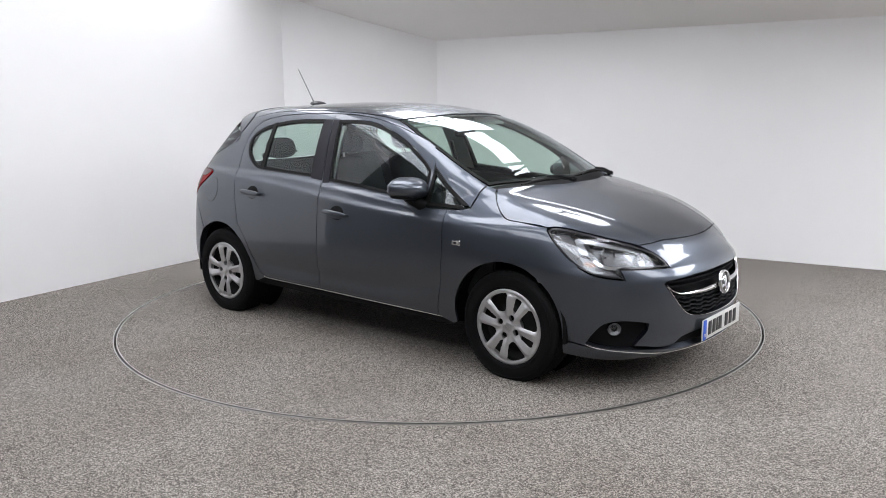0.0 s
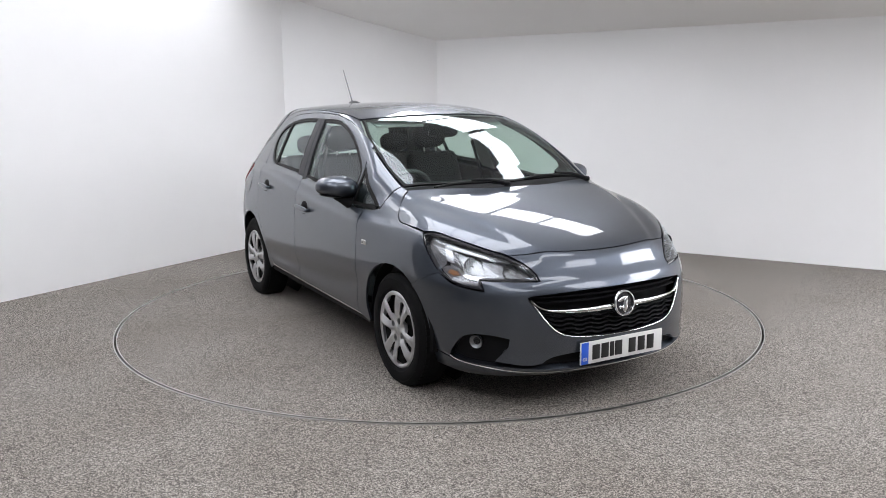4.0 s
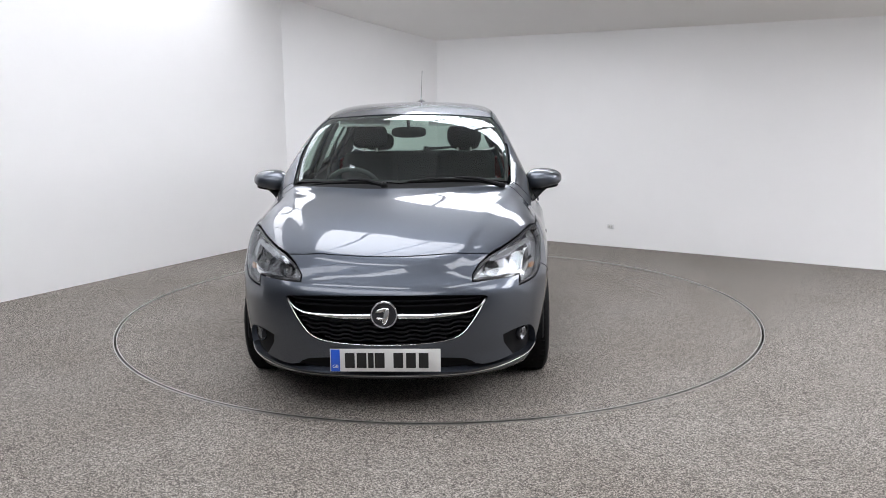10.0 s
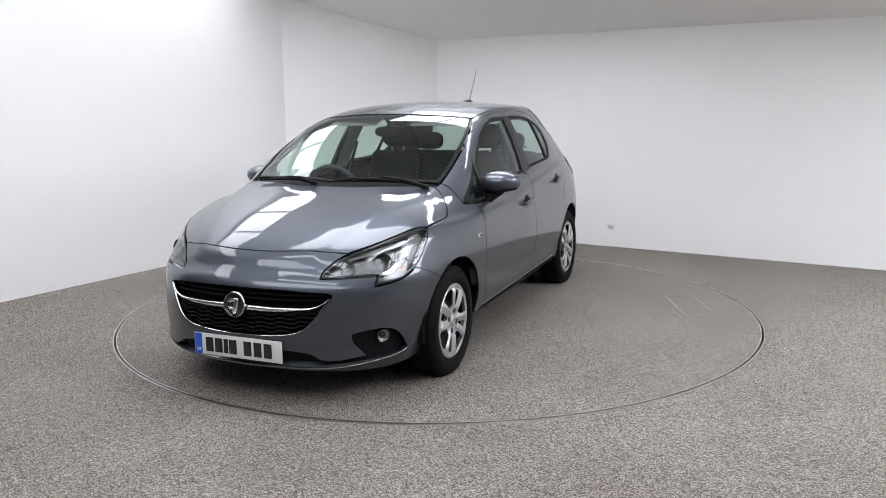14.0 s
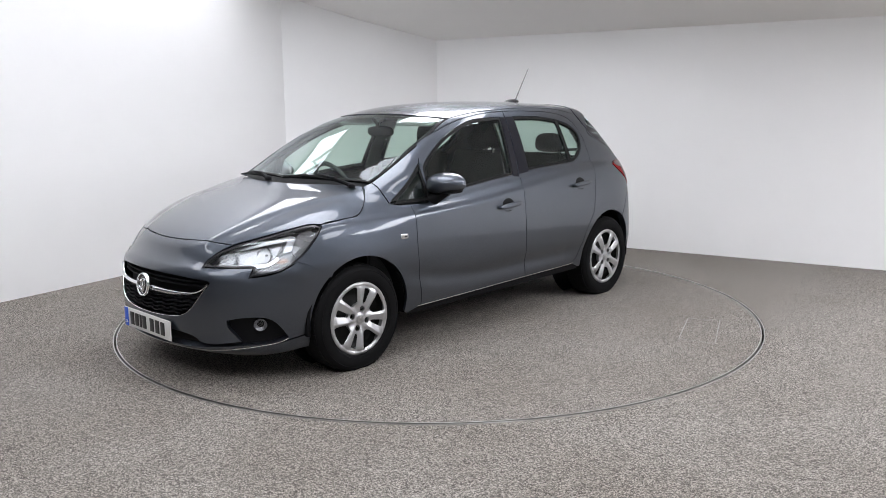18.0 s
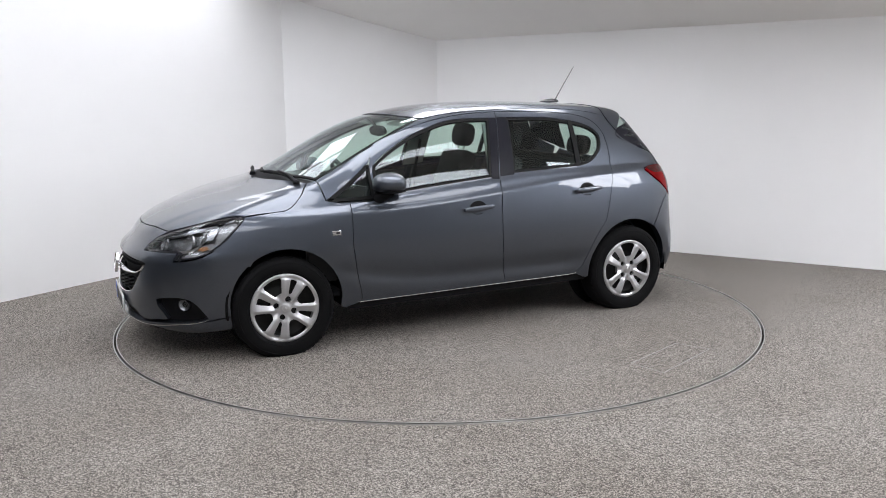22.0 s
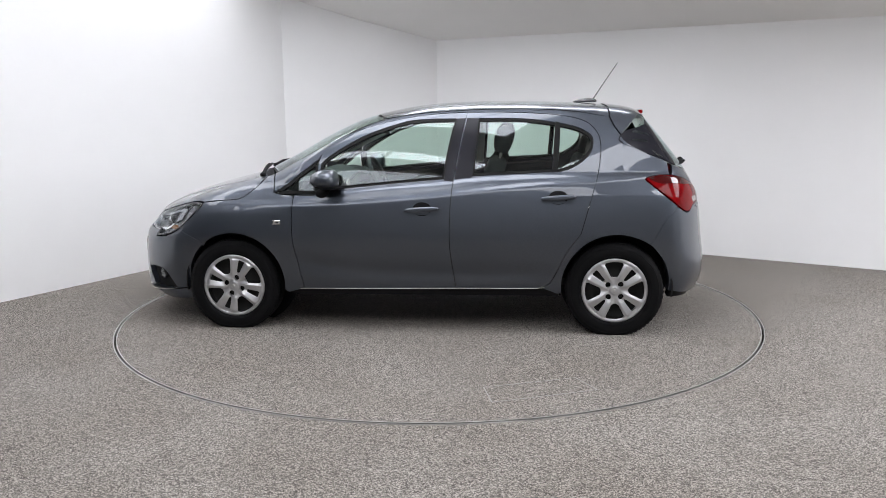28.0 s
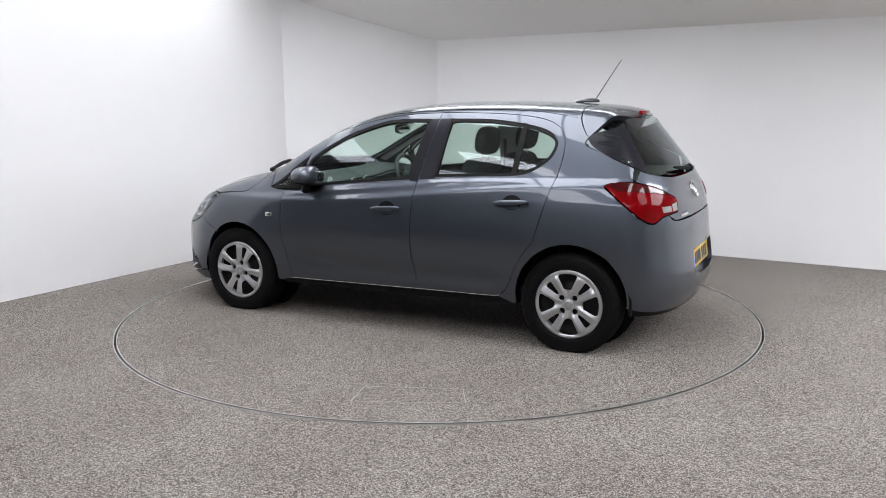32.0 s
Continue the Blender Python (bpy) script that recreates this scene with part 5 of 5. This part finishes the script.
def wiper(pivot, tip, parent):
    a, b = onto("top", [pivot])[0], onto("top", [tip])[0]
    n = normal(np.array([a, b]))
    a, b = Vector(a + .012 * n[0]), Vector(b + .020 * n[1])
    mid = [Vector(onto("top", [((1 - u) * pivot[0] + u * tip[0], (1 - u) * pivot[1] + u * tip[1])])[0]) + Vector((0, 0, .022)) for u in (.25, .5, .75)]
    arm = bmesh.new()
    tube(arm, [a, mid[0] + Vector((0, 0, .01)), mid[1] + Vector((0, 0, .012))], [.014, .010, .007], 8)
    lathe(arm, [(.020, 0), (.020, .018), (.012, .026), (.0001, .027)], 16, Matrix.Translation(a - Vector((0, 0, .012))))
    w = part("wiper_arm", arm, BLACK, parent, "black windscreen wiper")
    bl = bmesh.new()
    start = Vector(onto("top", [((.88 * pivot[0] + .12 * tip[0]), .88 * pivot[1] + .12 * tip[1])])[0]) + Vector((0, 0, .012))
    tube(bl, [start, mid[0], mid[1], mid[2], b], [.006, .009, .011, .009, .005], 6)
    part("wiper_blade", bl, SEAL, w)


wiper((1.205, -.08), (1.122, -.505), car)
wiper((1.090, .585), (1.180, .05), car)
rw = bmesh.new()
c = [Vector(p) + Vector((-.025, 0, .012)) for p in onto("rear", [(.0, 1.050), (.10, 1.058), (.22, 1.066), (.32, 1.075)])]
tube(rw, c, [.018, .013, .010, .007], 8)
lathe(rw, [(.026, -.02), (.026, .012), (.018, .022), (.0001, .024)], 16, Matrix.Translation(c[0]) @ Euler((0, radians(-60), 0)).to_matrix().to_4x4())
part("rear_wiper", rw, BLACK, tailgate, "black rear wiper")


# -- cabin --
def seat(x, y, name):
    s = bmesh.new()
    g = bmesh.new()
    bmesh.ops.create_cube(g, size=1, matrix=Matrix.Diagonal((.50, .50, .15, 1)))
    bmesh.ops.bevel(g, geom=g.edges[:], offset=.05, segments=3, affect="EDGES", profile=.5)
    add(s, g, pose(x + .02, y, .50, 0, -6, 0))
    st = part(name, s, FABRIC, car, "charcoal fabric front seat")
    g, b = bmesh.new(), bmesh.new()
    bmesh.ops.create_cube(g, size=1, matrix=Matrix.Diagonal((.13, .49, .62, 1)))
    for v in g.verts:
        if v.co.z > 0:
            v.co.y *= .82
    bmesh.ops.bevel(g, geom=g.edges[:], offset=.05, segments=3, affect="EDGES", profile=.5)
    add(b, g, pose(x - .30, y, .82, 0, -19, 0))
    part("backrest", b, FABRIC, st)
    h = bmesh.new()
    rounded(h, (.062, .13, .092), pose(x - .43, y, 1.235, 0, -10, 0), 3.0, 14)
    hr = part("headrest", h, FABRIC, st)
    h = bmesh.new()
    for d in (-.05, .05):
        tube(h, [(x - .40, y + d, 1.08), (x - .42, y + d, 1.18)], .007, 8)
    part("headrest_post", h, METAL, hr)


def cabin():
    for y in (.36, -.36):
        seat(-.10, y, "front_seat")
    b = bmesh.new()
    g = bmesh.new()
    bmesh.ops.create_cube(g, size=1, matrix=Matrix.Diagonal((.50, 1.25, .16, 1)))
    bmesh.ops.bevel(g, geom=g.edges[:], offset=.05, segments=3, affect="EDGES", profile=.5)
    add(b, g, pose(-.72, 0, .52, 0, -8, 0))
    bench = part("rear_bench", b, FABRIC, car, "charcoal fabric rear bench")
    b, g = bmesh.new(), bmesh.new()
    bmesh.ops.create_cube(g, size=1, matrix=Matrix.Diagonal((.14, 1.22, .60, 1)))
    bmesh.ops.bevel(g, geom=g.edges[:], offset=.05, segments=3, affect="EDGES", profile=.5)
    add(b, g, pose(-1.02, 0, .80, 0, -20, 0))
    part("backrest", b, FABRIC, bench)
    for y in (.36, -.36):
        h = bmesh.new()
        rounded(h, (.045, .125, .075), pose(-1.13, y, 1.165, 0, -12, 0), 3.0, 14)
        part("headrest", h, FABRIC, bench)
        h = bmesh.new()
        for d in (-.05, .05):
            tube(h, [(-1.10, y + d, 1.02), (-1.125, y + d, 1.12)], .007, 8)
        part("headrest_post", h, METAL, bench)
    # parcel shelf, floor, dashboard
    b = bmesh.new()
    box(b, -1.60, -1.16, -.58, .58, 1.005, 1.03, .008)
    part("parcel_shelf", b, TRIM, car, "dark parcel shelf")
    b = bmesh.new()
    box(b, -1.20, .95, -.70, .70, .30, .345, .01)
    part("cabin_floor", b, FABRIC, car, "dark cabin carpet")
    b, g = bmesh.new(), bmesh.new()
    prof = [(1.08, .93), (.98, .972), (.82, .985), (.70, .968), (.64, .92), (.66, .80), (.72, .62), (.85, .40), (1.08, .40)]
    n = 24
    rows = []
    for i in range(n + 1):
        y = -.70 + 1.40 * i / n
        k = 1 - .10 * (abs(y) / .7) ** 2
        hump = .028 * math.exp(-((y + .36) / .17) ** 2)
        rows.append([g.verts.new((x * (1 if x > 1 else k), y, z + (hump if .6 < x < .9 and z > .85 else 0))) for x, z in prof])
    for a, c in zip(rows, rows[1:]):
        for k in range(len(prof)):
            g.faces.new((a[k], a[(k + 1) % len(prof)], c[(k + 1) % len(prof)], c[k]))
    g.faces.new(rows[0])
    g.faces.new(rows[-1])
    bmesh.ops.recalc_face_normals(g, faces=g.faces)
    bmesh.ops.bevel(g, geom=[e for e in g.edges if e.is_boundary is False and e.calc_face_angle(0) > .6], offset=.012, segments=2, affect="EDGES")
    add(b, g)
    dash = part("dashboard", b, TRIM, car, "dark grey dashboard")
    b = bmesh.new()
    for y in (-.60, .05, .22, .60):
        lathe(b, [(.042, 0), (.042, .008), (.034, .010), (.033, .004), (.0001, .002)], 24, Matrix.Translation((.635, y, .90)) @ Euler((0, radians(-100), 0)).to_matrix().to_4x4())
    part("air_vent", b, METAL, dash, "round silver-rimmed air vents")
    # steering wheel on the right-hand side
    m = Matrix.Translation((.46, -.36, .905)) @ Euler((0, radians(-64), 0)).to_matrix().to_4x4()
    b = bmesh.new()
    ring = [(.182 * math.cos(a), .182 * math.sin(a), 0) for a in np.linspace(0, 2 * math.pi, 49)]
    tube(b, ring, .0165, 10, m)
    sw = part("steering_wheel", b, TRIM, car, "black three-spoke steering wheel")
    b = bmesh.new()
    rounded(b, (.065, .072, .030), m @ pose(0, 0, -.022), 2.6, 12)
    for a in (90, -90, 180):
        box(b, .05, .178, -.016, .016, -.018, .002, .005, m @ pose(0, 0, 0, 0, 0, a))
    part("wheel_hub", b, TRIM, sw)
    b = bmesh.new()
    tube(b, [(.47, -.36, .90), (.72, -.36, .79)], .035, 12)
    part("steering_column", b, BLACK, sw)
    # inner mirror, sun visors, headlining, pillar covers
    b = bmesh.new()
    rounded(b, (.020, .115, .036), pose(.33, .0, 1.295, 0, 8, 5), 3.2, 12)
    im = part("inner_mirror", b, BLACK, car, "black inner rear-view mirror")
    b = bmesh.new()
    rounded(b, (.004, .106, .030), pose(.312, .0, 1.294, 0, 8, 5), 3.2, 10)
    part("mirror_glass", b, CHROME, im)
    b = bmesh.new()
    tube(b, [(.335, .0, 1.31), (.37, .0, 1.36), (.40, .0, 1.383)], .011, 8)
    part("mirror_stem", b, BLACK, im)
    p = [(.25, 0), (.22, .32), (.17, .50), (.17, .50), (-.2, .50), (-.57, .49), (-1.15, .47), (-1.15, .47), (-1.22, .3), (-1.25, 0), (-1.22, -.3), (-1.15, -.47), (-1.15, -.47), (-.57, -.49), (-.2, -.50), (.17, -.50), (.17, -.50), (.22, -.32)]
    panel("headlining", "top", p, PALE, car, both=False, lift=-.045, depth=-.03, gap=0, grid=.08, back=True, label="pale grey headlining")
    panel("pillar_lining", "side", [(-.20, 1.36), (-.20, 1.36), (-.36, 1.36), (-.36, 1.36), (-.335, 1.02), (-.335, 1.02), (-.165, 1.0), (-.165, 1.0)], PALE, car, lift=-.05, depth=-.015, gap=0, grid=.06, back=True, label="pale centre pillar lining")
    panel("pillar_lining", "side", [(-1.10, 1.33), (-1.10, 1.33), (-1.22, 1.34), (-1.22, 1.34), (-1.45, 1.08), (-1.45, 1.08), (-1.02, 1.06), (-1.02, 1.06), (-1.13, 1.17)], TRIM, car, lift=-.05, depth=-.015, gap=0, grid=.06, back=True, label="dark rear pillar lining")
    panel("screen_pillar_lining", "round", [(.93, .66, 1.04), (.93, .66, 1.04), (.68, .655, 1.185), (.48, .635, 1.28), (.24, .585, 1.37), (.24, .585, 1.37), (.20, .60, 1.35), (.20, .60, 1.35), (.45, .66, 1.255), (.68, .69, 1.14), (.90, .72, 1.02), (.90, .72, 1.02)],
          PALE, car, lift=-.035, depth=-.01, gap=0, grid=.06, back=True, label="pale windscreen pillar lining")
    for y in (.30, -.30):
        v = bmesh.new()
        box(v, -.075, .075, -.17, .17, -.008, .008, .006, pose(.24, y, 1.362, 0, 18, 0))
        part("sun_visor", v, PALE, car, "pale sun visor folded up")
    for s in (1, -1):
        b = bmesh.new()
        tube(b, [(-.26, s * .585, 1.20), (-.24, s * .64, 1.0), (-.22, s * .68, .75)], .012, 6)
        part("seat_belt", b, FABRIC, car, "dark seat belt")


cabin()

# ---- what moves ----
def motions():
    walk(turntable, [(t, turned(t)) for t in range(0, 33)])
    walk(car, [(t, car_pose(t)) for t in range(0, 33)])


motions()
